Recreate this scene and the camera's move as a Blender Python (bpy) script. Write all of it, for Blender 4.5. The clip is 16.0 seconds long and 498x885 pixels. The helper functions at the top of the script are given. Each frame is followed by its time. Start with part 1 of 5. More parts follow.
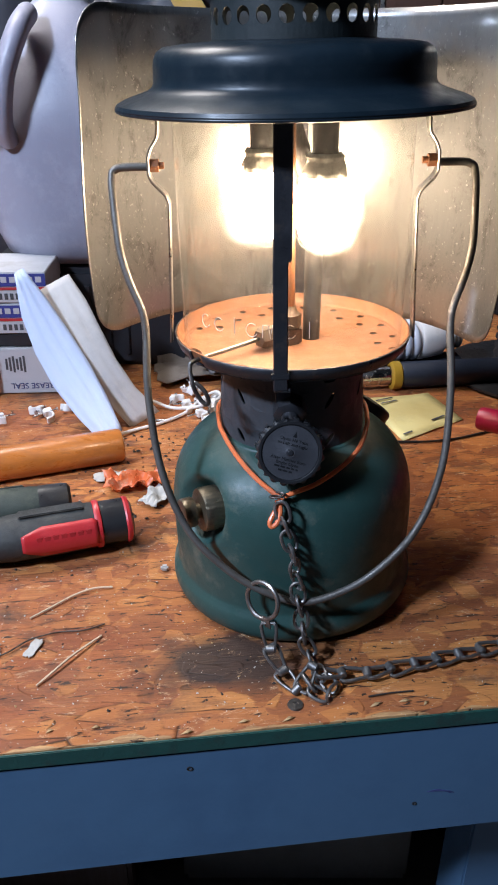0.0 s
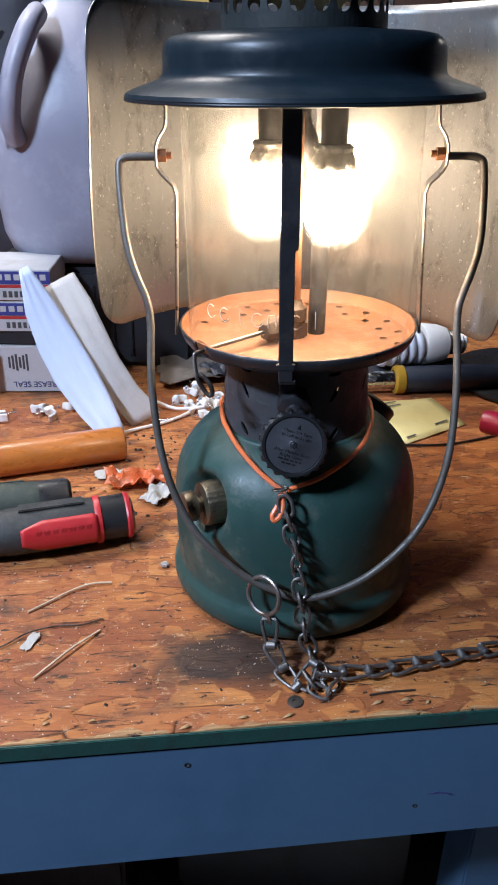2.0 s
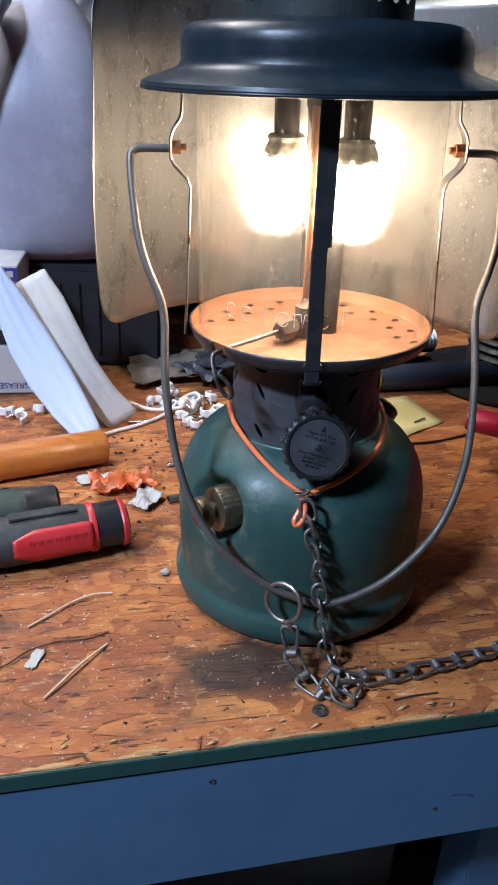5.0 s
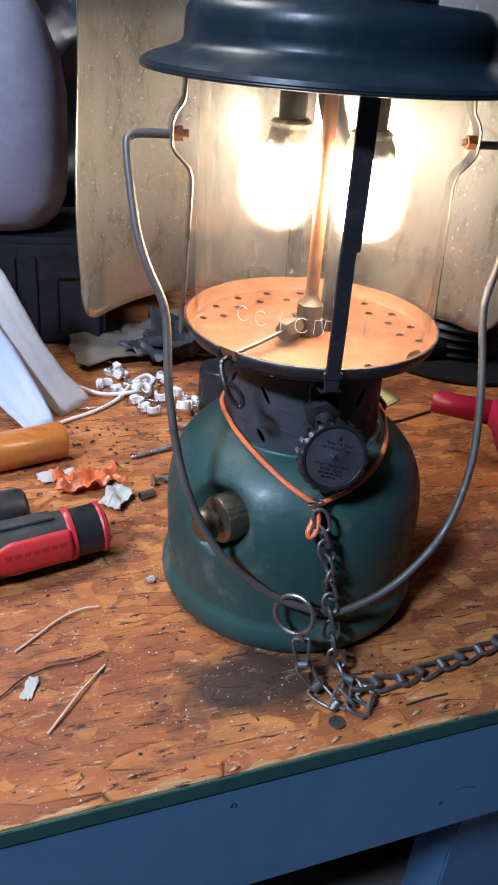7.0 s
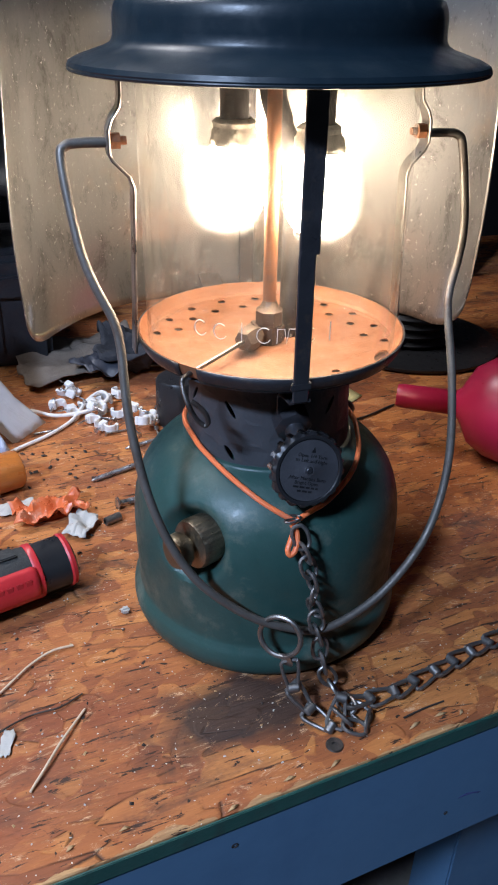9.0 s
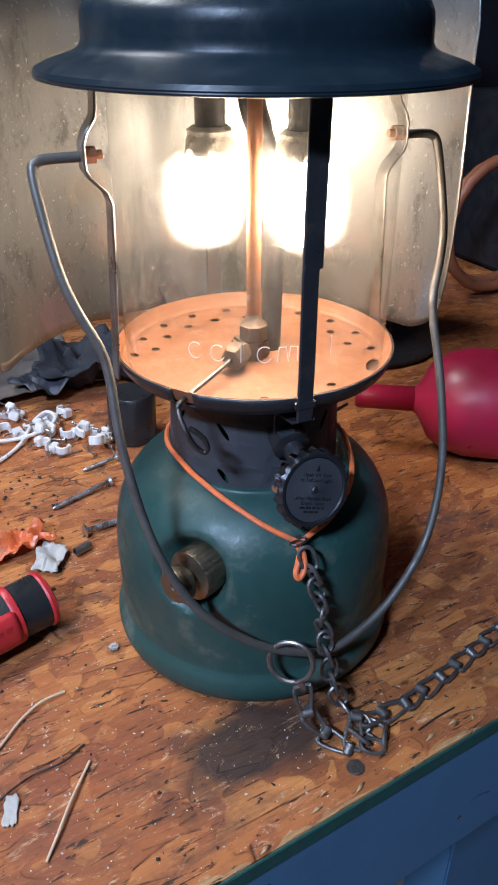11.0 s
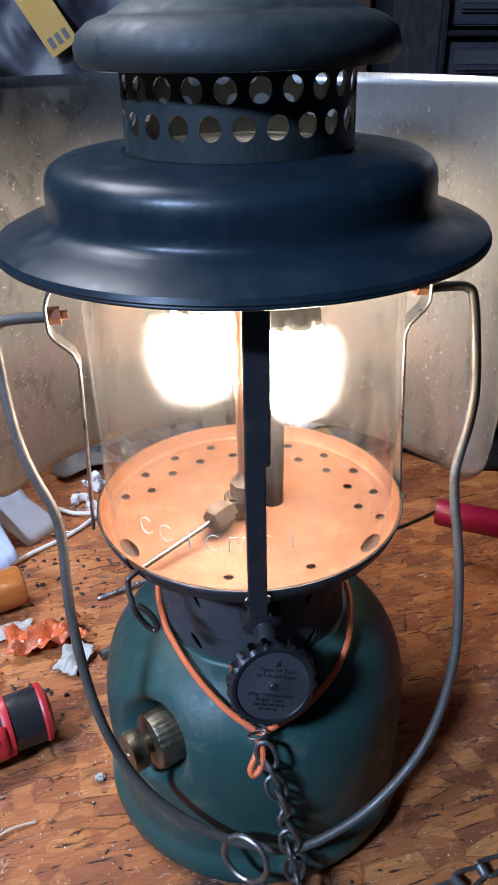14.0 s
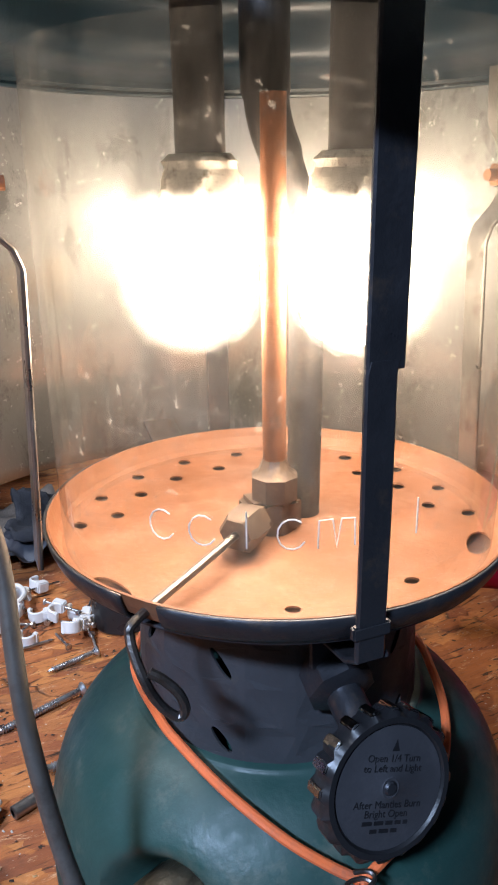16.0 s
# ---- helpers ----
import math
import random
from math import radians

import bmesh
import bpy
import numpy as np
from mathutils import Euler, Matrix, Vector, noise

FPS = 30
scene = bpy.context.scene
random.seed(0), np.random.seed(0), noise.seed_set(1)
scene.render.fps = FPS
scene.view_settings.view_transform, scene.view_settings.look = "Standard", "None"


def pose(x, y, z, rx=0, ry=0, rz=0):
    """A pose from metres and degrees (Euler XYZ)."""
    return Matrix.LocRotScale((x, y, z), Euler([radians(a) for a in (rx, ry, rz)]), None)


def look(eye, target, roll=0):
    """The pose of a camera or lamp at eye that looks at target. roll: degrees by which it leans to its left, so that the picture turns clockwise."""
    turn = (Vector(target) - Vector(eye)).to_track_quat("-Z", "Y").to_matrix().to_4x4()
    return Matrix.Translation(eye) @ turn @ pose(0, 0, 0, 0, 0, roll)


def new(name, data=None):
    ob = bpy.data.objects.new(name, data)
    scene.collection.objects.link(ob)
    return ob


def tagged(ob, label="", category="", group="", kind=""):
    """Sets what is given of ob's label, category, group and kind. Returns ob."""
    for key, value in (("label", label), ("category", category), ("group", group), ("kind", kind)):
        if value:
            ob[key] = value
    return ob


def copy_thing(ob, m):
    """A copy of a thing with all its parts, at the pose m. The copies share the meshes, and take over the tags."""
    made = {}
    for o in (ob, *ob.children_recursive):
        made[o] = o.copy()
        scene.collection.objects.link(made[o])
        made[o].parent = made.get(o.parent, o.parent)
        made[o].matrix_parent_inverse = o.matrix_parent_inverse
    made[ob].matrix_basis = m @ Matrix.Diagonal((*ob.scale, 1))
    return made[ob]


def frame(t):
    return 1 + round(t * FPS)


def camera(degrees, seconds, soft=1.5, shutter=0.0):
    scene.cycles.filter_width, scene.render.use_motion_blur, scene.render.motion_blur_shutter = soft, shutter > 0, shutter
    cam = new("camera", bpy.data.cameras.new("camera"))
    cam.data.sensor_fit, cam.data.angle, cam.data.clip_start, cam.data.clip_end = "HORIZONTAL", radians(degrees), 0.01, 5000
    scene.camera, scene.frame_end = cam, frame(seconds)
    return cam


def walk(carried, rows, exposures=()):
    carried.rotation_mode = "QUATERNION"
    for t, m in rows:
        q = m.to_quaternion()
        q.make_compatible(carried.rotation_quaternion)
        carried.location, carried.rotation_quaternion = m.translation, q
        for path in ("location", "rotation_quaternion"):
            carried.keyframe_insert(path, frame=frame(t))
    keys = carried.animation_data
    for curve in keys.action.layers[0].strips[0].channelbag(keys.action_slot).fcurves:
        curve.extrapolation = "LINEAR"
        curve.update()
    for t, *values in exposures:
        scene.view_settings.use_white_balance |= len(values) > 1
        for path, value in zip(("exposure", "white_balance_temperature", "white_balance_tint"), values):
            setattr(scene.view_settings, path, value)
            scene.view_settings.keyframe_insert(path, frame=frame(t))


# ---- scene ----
cam = camera(36.13, 16.0, soft=1.9)
PATH = [
    (0, (-0.0241, -0.4332, 0.3173), (-0.0189, 1.3553, -0.5779), 0.24),
    (0.5, (-0.0226, -0.4299, 0.3154), (-0.0056, 1.3713, -0.5537), 0.82),
    (1, (-0.0260, -0.4302, 0.3121), (-0.0117, 1.3742, -0.5504), 1.05),
    (1.5, (-0.0273, -0.4326, 0.3159), (-0.0241, 1.3693, -0.5521), 1.14),
    (2, (-0.0255, -0.4347, 0.3058), (-0.0224, 1.3682, -0.5598), 1.11),
    (2.5, (-0.0287, -0.4384, 0.3098), (-0.0316, 1.3691, -0.5462), 1.12),
    (3, (-0.0288, -0.4337, 0.3102), (-0.0305, 1.3778, -0.5375), 1.12),
    (3.5, (-0.0306, -0.4327, 0.3098), (-0.0186, 1.3801, -0.5350), 1.29),
    (4, (-0.0305, -0.4327, 0.3069), (0.0195, 1.3823, -0.5316), 1.58),
    (4.5, (-0.0472, -0.4271, 0.3028), (0.0719, 1.3786, -0.5487), 2.17),
    (4.7, (-0.0575, -0.4247, 0.3003), (0.0874, 1.3777, -0.5541), 2.43),
    (6.8, (-0.1257, -0.3795, 0.3150), (0.3024, 1.3180, -0.6522), 5.09),
    (7, (-0.1250, -0.3785, 0.3137), (0.3189, 1.3195, -0.6453), 5.28),
    (7.5, (-0.1133, -0.3833, 0.3057), (0.3027, 1.3201, -0.6564), 3.99),
    (8, (-0.1102, -0.3919, 0.3097), (0.2794, 1.3163, -0.6548), 2.88),
    (8.2, (-0.0958, -0.3883, 0.3128), (0.2675, 1.3219, -0.6585), 1.91),
    (10.3, (-0.1835, -0.3159, 0.3105), (0.7085, 1.2183, -0.6119), 2.99),
    (10.5, (-0.1759, -0.3184, 0.3118), (0.6807, 1.2226, -0.6324), 2.47),
    (11, (-0.1538, -0.3221, 0.3145), (0.6033, 1.2584, -0.6492), 1.25),
    (11.5, (-0.1283, -0.3229, 0.3091), (0.5189, 1.2956, -0.6716), 0.15),
    (12, (-0.1134, -0.3205, 0.3186), (0.4375, 1.3370, -0.6556), -0.35),
    (12.5, (-0.0984, -0.2953, 0.3726), (0.3946, 1.4093, -0.5501), 0.38),
    (13, (-0.0845, -0.2835, 0.3982), (0.3392, 1.4623, -0.4809), 0.24),
    (13.5, (-0.0625, -0.2870, 0.3890), (0.3013, 1.4693, -0.4958), 0.11),
    (14, (-0.0500, -0.2927, 0.3612), (0.2597, 1.4468, -0.5761), -0.12),
    (14.5, (-0.0502, -0.3057, 0.3382), (0.2274, 1.4036, -0.6626), -0.44),
    (15, (-0.0487, -0.3019, 0.3167), (0.2664, 1.3753, -0.7263), -0.95),
    (15.5, (-0.0779, -0.2632, 0.2847), (0.4668, 1.4554, -0.5811), -0.39),
    (16, (-0.0887, -0.1953, 0.2639), (0.6471, 1.5603, -0.3495), 0.09),
]
walk(cam, [(t, look(eye, target, roll)) for t, eye, target, roll in PATH], ((0.0, 0.64, 6850, 10), (4.5, 0.64, 6650, 10), (8.0, 0.52, 6450, 10), (10.5, 0.40, 6250, 10), (13.0, 0.50, 6000, 10), (14.0, 0.50, 5850, 10), (16.0, 0.42, 6300, 10)))

# ---- light ----
world = bpy.data.worlds.new("room_air")
world.use_nodes = True
world.node_tree.nodes["Background"].inputs[0].default_value = (0.35, 0.42, 0.6, 1)
world.node_tree.nodes["Background"].inputs[1].default_value = 0.05
scene.world = world


def area_lamp(name, eye, target, w, h, power, colour):
    data = bpy.data.lights.new(name, "AREA")
    data.shape, data.size, data.size_y, data.energy, data.color = "RECTANGLE", w, h, power, colour
    ob = new(name, data)
    ob.matrix_world = look(eye, target)
    return ob


area_lamp("shop_light", (-0.62, 0.42, 1.25), (0, 0, 0), 0.7, 0.26, 14.5, (0.94, 0.93, 0.96))
area_lamp("side_light", (-0.95, -0.75, 1.15), (0, 0, 0.2), 0.22, 0.10, 26.0, (0.54, 0.70, 1.0))
MANTLE_GLOW = 55.0

# ---- materials ----
def ramp_mix(nt, fac, a, b):
    m = nt.nodes.new("ShaderNodeMix")
    m.data_type = "RGBA"
    nt.links.new(fac, m.inputs[0])
    for value, socket in ((a, m.inputs[6]), (b, m.inputs[7])):
        if isinstance(value, tuple):
            socket.default_value = (*value, 1)
        else:
            nt.links.new(value, socket)
    return m.outputs[2]


def coords(nt, scale=(1, 1, 1), turn=0.0, space="Object"):
    tc, mp = nt.nodes.new("ShaderNodeTexCoord"), nt.nodes.new("ShaderNodeMapping")
    mp.inputs["Scale"].default_value = scale
    mp.inputs["Rotation"].default_value = (0, 0, radians(turn))
    nt.links.new(tc.outputs[space], mp.inputs[0])
    return mp.outputs[0]


def noise_fac(nt, scale, lo, hi, vec=None, detail=4.0, rough=0.6, distortion=0.0):
    n, r = nt.nodes.new("ShaderNodeTexNoise"), nt.nodes.new("ShaderNodeMapRange")
    n.inputs["Scale"].default_value, n.inputs["Detail"].default_value = scale, detail
    n.inputs["Roughness"].default_value, n.inputs["Distortion"].default_value = rough, distortion
    nt.links.new(vec if vec is not None else coords(nt), n.inputs["Vector"])
    r.inputs["From Min"].default_value, r.inputs["From Max"].default_value = lo, hi
    nt.links.new(n.outputs["Fac"], r.inputs["Value"])
    return r.outputs[0]


def bump(nt, shader, height, strength, distance):
    b = nt.nodes.new("ShaderNodeBump")
    b.inputs["Strength"].default_value, b.inputs["Distance"].default_value = strength, distance
    nt.links.new(height, b.inputs["Height"])
    nt.links.new(b.outputs[0], shader.inputs["Normal"])


def mat(name, colour, rough=0.5, metal=0.0, wear=None, wear_scale=40.0, wear_lo=0.52, wear_hi=0.72, grain=300.0, relief=0.15,
        rough_var=0.15, stretch=(1, 1, 1), shade=0.25, coat=0.0, trans=0.0, sss=0.0, spec=0.5):
    """A principled surface: base colour with fine grain, larger patches of wear or dirt, uneven gloss and relief."""
    m = bpy.data.materials.new(name)
    m.use_nodes = True
    nt = m.node_tree
    p = nt.nodes["Principled BSDF"]
    vec = coords(nt, stretch)
    dark = tuple(c * (1 - shade) for c in colour)
    light = tuple(min(1, c * (1 + shade * 0.6)) for c in colour)
    fine = noise_fac(nt, grain, 0.3, 0.7, vec)
    broad = noise_fac(nt, grain / 14, 0.3, 0.7, vec)
    col = ramp_mix(nt, broad, dark, light)
    col = ramp_mix(nt, fine, col, tuple(c * (1 - shade * 0.5) for c in colour))
    if wear:
        patch = noise_fac(nt, wear_scale, wear_lo, wear_hi, vec, 8, 0.7)
        col = ramp_mix(nt, patch, col, wear)
    nt.links.new(col, p.inputs["Base Color"])
    rr = nt.nodes.new("ShaderNodeMapRange")
    rr.inputs["To Min"].default_value, rr.inputs["To Max"].default_value = max(0.02, rough - rough_var), min(1, rough + rough_var)
    nt.links.new(noise_fac(nt, grain / 5, 0.3, 0.7, vec, 6), rr.inputs["Value"])
    nt.links.new(rr.outputs[0], p.inputs["Roughness"])
    p.inputs["Metallic"].default_value = metal
    p.inputs["Specular IOR Level"].default_value = spec
    p.inputs["Coat Weight"].default_value = coat
    p.inputs["Coat Roughness"].default_value = 0.15
    p.inputs["Transmission Weight"].default_value = trans
    if sss:
        p.inputs["Subsurface Weight"].default_value = sss
        p.inputs["Subsurface Radius"].default_value = (0.01, 0.01, 0.01)
    if relief:
        bump(nt, p, fine, relief, 0.0006)
    return m


def osb_material():
    """Pressed strand board: flat strands lying every way, varnish and grease, dark dirt in the gaps."""
    m = bpy.data.materials.new("strand_board")
    m.use_nodes = True
    nt = m.node_tree
    p = nt.nodes["Principled BSDF"]

    def strands(turn, sx, sy, seed):
        mp = coords(nt, (sx, sy, 1), turn)
        off = nt.nodes.new("ShaderNodeVectorMath")
        off.inputs[1].default_value = (seed, seed * 0.7, 0)
        nt.links.new(mp, off.inputs[0])
        wob = nt.nodes.new("ShaderNodeTexNoise")
        wob.inputs["Scale"].default_value = 1.6
        nt.links.new(off.outputs[0], wob.inputs["Vector"])
        add = nt.nodes.new("ShaderNodeVectorMath")
        add.operation = "MULTIPLY_ADD"
        add.inputs[1].default_value = (0.10, 0.10, 0)
        nt.links.new(wob.outputs["Color"], add.inputs[0])
        nt.links.new(off.outputs[0], add.inputs[2])
        v = nt.nodes.new("ShaderNodeTexVoronoi")
        v.inputs["Scale"].default_value = 1.0
        nt.links.new(add.outputs[0], v.inputs["Vector"])
        e = nt.nodes.new("ShaderNodeTexVoronoi")
        e.feature = "DISTANCE_TO_EDGE"
        e.inputs["Scale"].default_value = 1.0
        nt.links.new(add.outputs[0], e.inputs["Vector"])
        return v.outputs["Color"], e.outputs["Distance"], mp

    c1, e1, v1 = strands(12, 24, 74, 3.1)
    c2, e2, v2 = strands(-38, 21, 66, 8.7)
    c3, e3, v3 = strands(80, 25, 80, 5.3)
    pick1 = noise_fac(nt, 30, 0.49, 0.51, None, 2, 0.5)
    pick2 = noise_fac(nt, 26, 0.53, 0.55, coords(nt, (1, 1, 1), 40), 2, 0.5)
    col = ramp_mix(nt, pick2, ramp_mix(nt, pick1, c1, c2), c3)
    edge = ramp_mix(nt, pick2, ramp_mix(nt, pick1, e1, e2), e3)
    sep = nt.nodes.new("ShaderNodeSeparateColor")
    nt.links.new(col, sep.inputs[0])
    cr = nt.nodes.new("ShaderNodeValToRGB")
    cr.color_ramp.elements[0].color = (0.27, 0.084, 0.031, 1)
    cr.color_ramp.elements[1].color = (0.61, 0.240, 0.068, 1)
    mid = cr.color_ramp.elements.new(0.55)
    mid.color = (0.46, 0.152, 0.044, 1)
    nt.links.new(sep.outputs[0], cr.inputs[0])
    grain = noise_fac(nt, 1.0, 0.35, 0.65, coords(nt, (40, 420, 1), 10), 5)
    gm = nt.nodes.new("ShaderNodeMath")
    gm.operation = "MULTIPLY"
    gm.inputs[1].default_value = 0.26
    nt.links.new(grain, gm.inputs[0])
    wood = ramp_mix(nt, gm.outputs[0], cr.outputs[0], (0.13, 0.045, 0.022))
    red = noise_fac(nt, 6, 0.45, 0.80, None, 4)
    wood = ramp_mix(nt, red, wood, (0.25, 0.068, 0.034))
    gap = nt.nodes.new("ShaderNodeMapRange")
    gap.inputs["From Min"].default_value, gap.inputs["From Max"].default_value = 0.0, 0.035
    gap.inputs["To Min"].default_value, gap.inputs["To Max"].default_value = 1.0, 0.0
    nt.links.new(edge, gap.inputs["Value"])
    gapm = nt.nodes.new("ShaderNodeMath")
    gapm.operation = "MULTIPLY"
    nt.links.new(gap.outputs[0], gapm.inputs[0])
    nt.links.new(noise_fac(nt, 20, 0.49, 0.62, None, 5), gapm.inputs[1])
    wood = ramp_mix(nt, gapm.outputs[0], wood, (0.045, 0.022, 0.012))
    # raw pale wood where the front arris has worn away
    tc, sp = nt.nodes.new("ShaderNodeTexCoord"), nt.nodes.new("ShaderNodeSeparateXYZ")
    nt.links.new(tc.outputs["Object"], sp.inputs[0])
    wn = nt.nodes.new("ShaderNodeTexNoise")
    wn.inputs["Scale"].default_value, wn.inputs["Detail"].default_value = 28.0, 6.0
    nt.links.new(tc.outputs["Object"], wn.inputs["Vector"])
    reach = nt.nodes.new("ShaderNodeMath")
    reach.operation = "MULTIPLY_ADD"
    reach.inputs[1].default_value, reach.inputs[2].default_value = 0.018, -0.0078
    nt.links.new(wn.outputs["Fac"], reach.inputs[0])
    raw = nt.nodes.new("ShaderNodeMath")
    raw.operation = "LESS_THAN"
    nt.links.new(sp.outputs[1], raw.inputs[0])
    nt.links.new(reach.outputs[0], raw.inputs[1])
    wood = ramp_mix(nt, raw.outputs[0], wood, ramp_mix(nt, grain, (0.52, 0.30, 0.13), (0.30, 0.14, 0.06)))
    # mottled fibre and a dark uneven-edged patch beside the lantern
    wood = ramp_mix(nt, noise_fac(nt, 1.0, 0.54, 0.80, coords(nt, (90, 300, 1), -34), 9, 0.78), wood, (0.085, 0.032, 0.018))
    wood = ramp_mix(nt, noise_fac(nt, 1.0, 0.56, 0.80, coords(nt, (90, 260, 1), 30), 8, 0.75), wood, (0.64, 0.28, 0.095))
    sub, sc, ln, st = (nt.nodes.new(k) for k in ("ShaderNodeVectorMath", "ShaderNodeVectorMath", "ShaderNodeVectorMath", "ShaderNodeMath"))
    sub.operation, sc.operation, ln.operation, st.operation = "SUBTRACT", "MULTIPLY", "LENGTH", "MULTIPLY_ADD"
    sub.inputs[1].default_value, sc.inputs[1].default_value = (-0.026, 0.052, 0), (18, 36, 0)
    nt.links.new(tc.outputs["Object"], sub.inputs[0])
    nt.links.new(sub.outputs[0], sc.inputs[0])
    nt.links.new(sc.outputs[0], ln.inputs[0])
    st.inputs[1].default_value = 1.6
    nt.links.new(wn.outputs["Fac"], st.inputs[0])
    nt.links.new(ln.outputs["Value"], st.inputs[2])
    dark_patch = nt.nodes.new("ShaderNodeMapRange")
    dark_patch.inputs["From Min"].default_value, dark_patch.inputs["From Max"].default_value = 1.95, 1.35
    dark_patch.inputs["To Max"].default_value = 0.92
    nt.links.new(st.outputs[0], dark_patch.inputs["Value"])
    wood = ramp_mix(nt, dark_patch.outputs[0], wood, (0.035, 0.026, 0.022))
    scuff = noise_fac(nt, 1.0, 0.57, 0.66, coords(nt, (44, 130, 1), 24), 10, 0.82, 0.75)
    wood = ramp_mix(nt, scuff, wood, (0.70, 0.43, 0.24))
    # short splits along the strands, black with dirt
    for turn, lo in ((22, 0.625), (-40, 0.605), (70, 0.605)):
        split = noise_fac(nt, 1.0, lo, lo + 0.035, coords(nt, (36, 230, 1), turn), 7, 0.70, 0.5)
        wood = ramp_mix(nt, split, wood, (0.040, 0.019, 0.011))
    # grease and soot smears, fine black specks
    smear = noise_fac(nt, 11, 0.55, 0.70, coords(nt, (1, 1.8, 1), 15), 6, 0.68, 0.4)
    wood = ramp_mix(nt, smear, wood, (0.085, 0.042, 0.028))
    speck = noise_fac(nt, 190, 0.66, 0.70, None, 3)
    wood = ramp_mix(nt, speck, wood, (0.03, 0.018, 0.012))
    dust = noise_fac(nt, 520, 0.73, 0.76, None, 1)
    wood = ramp_mix(nt, dust, wood, (0.62, 0.56, 0.48))
    nt.links.new(wood, p.inputs["Base Color"])
    rr = nt.nodes.new("ShaderNodeMapRange")
    rr.inputs["To Min"].default_value, rr.inputs["To Max"].default_value = 0.46, 0.78
    nt.links.new(noise_fac(nt, 22, 0.35, 0.65, None, 6), rr.inputs["Value"])
    nt.links.new(rr.outputs[0], p.inputs["Roughness"])
    add = nt.nodes.new("ShaderNodeMath")
    add.operation = "MULTIPLY_ADD"
    add.inputs[1].default_value = 0.5
    nt.links.new(grain, add.inputs[0])
    mul = nt.nodes.new("ShaderNodeMath")
    mul.operation = "MULTIPLY"
    mul.inputs[1].default_value = -1.6
    nt.links.new(gapm.outputs[0], mul.inputs[0])
    sm = nt.nodes.new("ShaderNodeMath")
    nt.links.new(mul.outputs[0], sm.inputs[0])
    nt.links.new(sep.outputs[1], sm.inputs[1])
    nt.links.new(sm.outputs[0], add.inputs[2])
    p.inputs["Specular IOR Level"].default_value = 0.32
    bump(nt, p, add.outputs[0], 0.6, 0.0009)
    return m


def reflector_material():
    """Old tin plate: half of it still mirrors, half has gone dull, with grey tarnish clouds, pits and vertical wipe marks."""
    m = bpy.data.materials.new("tarnished_reflector_metal")
    m.use_nodes = True
    nt = m.node_tree
    p = nt.nodes["Principled BSDF"]
    dull = nt.nodes.new("ShaderNodeBsdfPrincipled")
    low = noise_fac(nt, 16, 0.25, 0.80, coords(nt, (2.6, 2.6, 0.45)), 9, 0.62)
    cloud = noise_fac(nt, 46, 0.44, 0.60, coords(nt, (1, 1, 0.6)), 10, 0.84, 0.5)
    pits = noise_fac(nt, 420, 0.62, 0.70, None, 3)
    streak = noise_fac(nt, 1.0, 0.42, 0.62, coords(nt, (200, 200, 9)), 6)
    rust = noise_fac(nt, 9, 0.60, 0.74, None, 6, 0.6)
    col = ramp_mix(nt, low, (0.58, 0.57, 0.55), (0.44, 0.435, 0.425))
    col = ramp_mix(nt, cloud, col, (0.17, 0.167, 0.16))
    col = ramp_mix(nt, pits, col, (0.62, 0.61, 0.58))
    col = ramp_mix(nt, rust, col, (0.50, 0.40, 0.31))
    for q, metal, lo, hi in ((p, 0.97, 0.08, 0.20), (dull, 0.80, 0.36, 0.54)):
        nt.links.new(col, q.inputs["Base Color"])
        q.inputs["Metallic"].default_value = metal
        rr = nt.nodes.new("ShaderNodeMapRange")
        rr.inputs["To Min"].default_value, rr.inputs["To Max"].default_value = lo, hi
        nt.links.new(low, rr.inputs["Value"])
        nt.links.new(rr.outputs[0], q.inputs["Roughness"])
        add = nt.nodes.new("ShaderNodeMath")
        nt.links.new(streak, add.inputs[0])
        nt.links.new(pits, add.inputs[1])
        bump(nt, q, add.outputs[0], 0.035, 0.0004)
    share = nt.nodes.new("ShaderNodeMapRange")
    share.inputs["To Min"].default_value, share.inputs["To Max"].default_value = 0.34, 0.72
    nt.links.new(cloud, share.inputs["Value"])
    mix = nt.nodes.new("ShaderNodeMixShader")
    nt.links.new(share.outputs[0], mix.inputs[0])
    nt.links.new(p.outputs[0], mix.inputs[1])
    nt.links.new(dull.outputs[0], mix.inputs[2])
    nt.links.new(mix.outputs[0], nt.nodes["Material Output"].inputs[0])
    return m


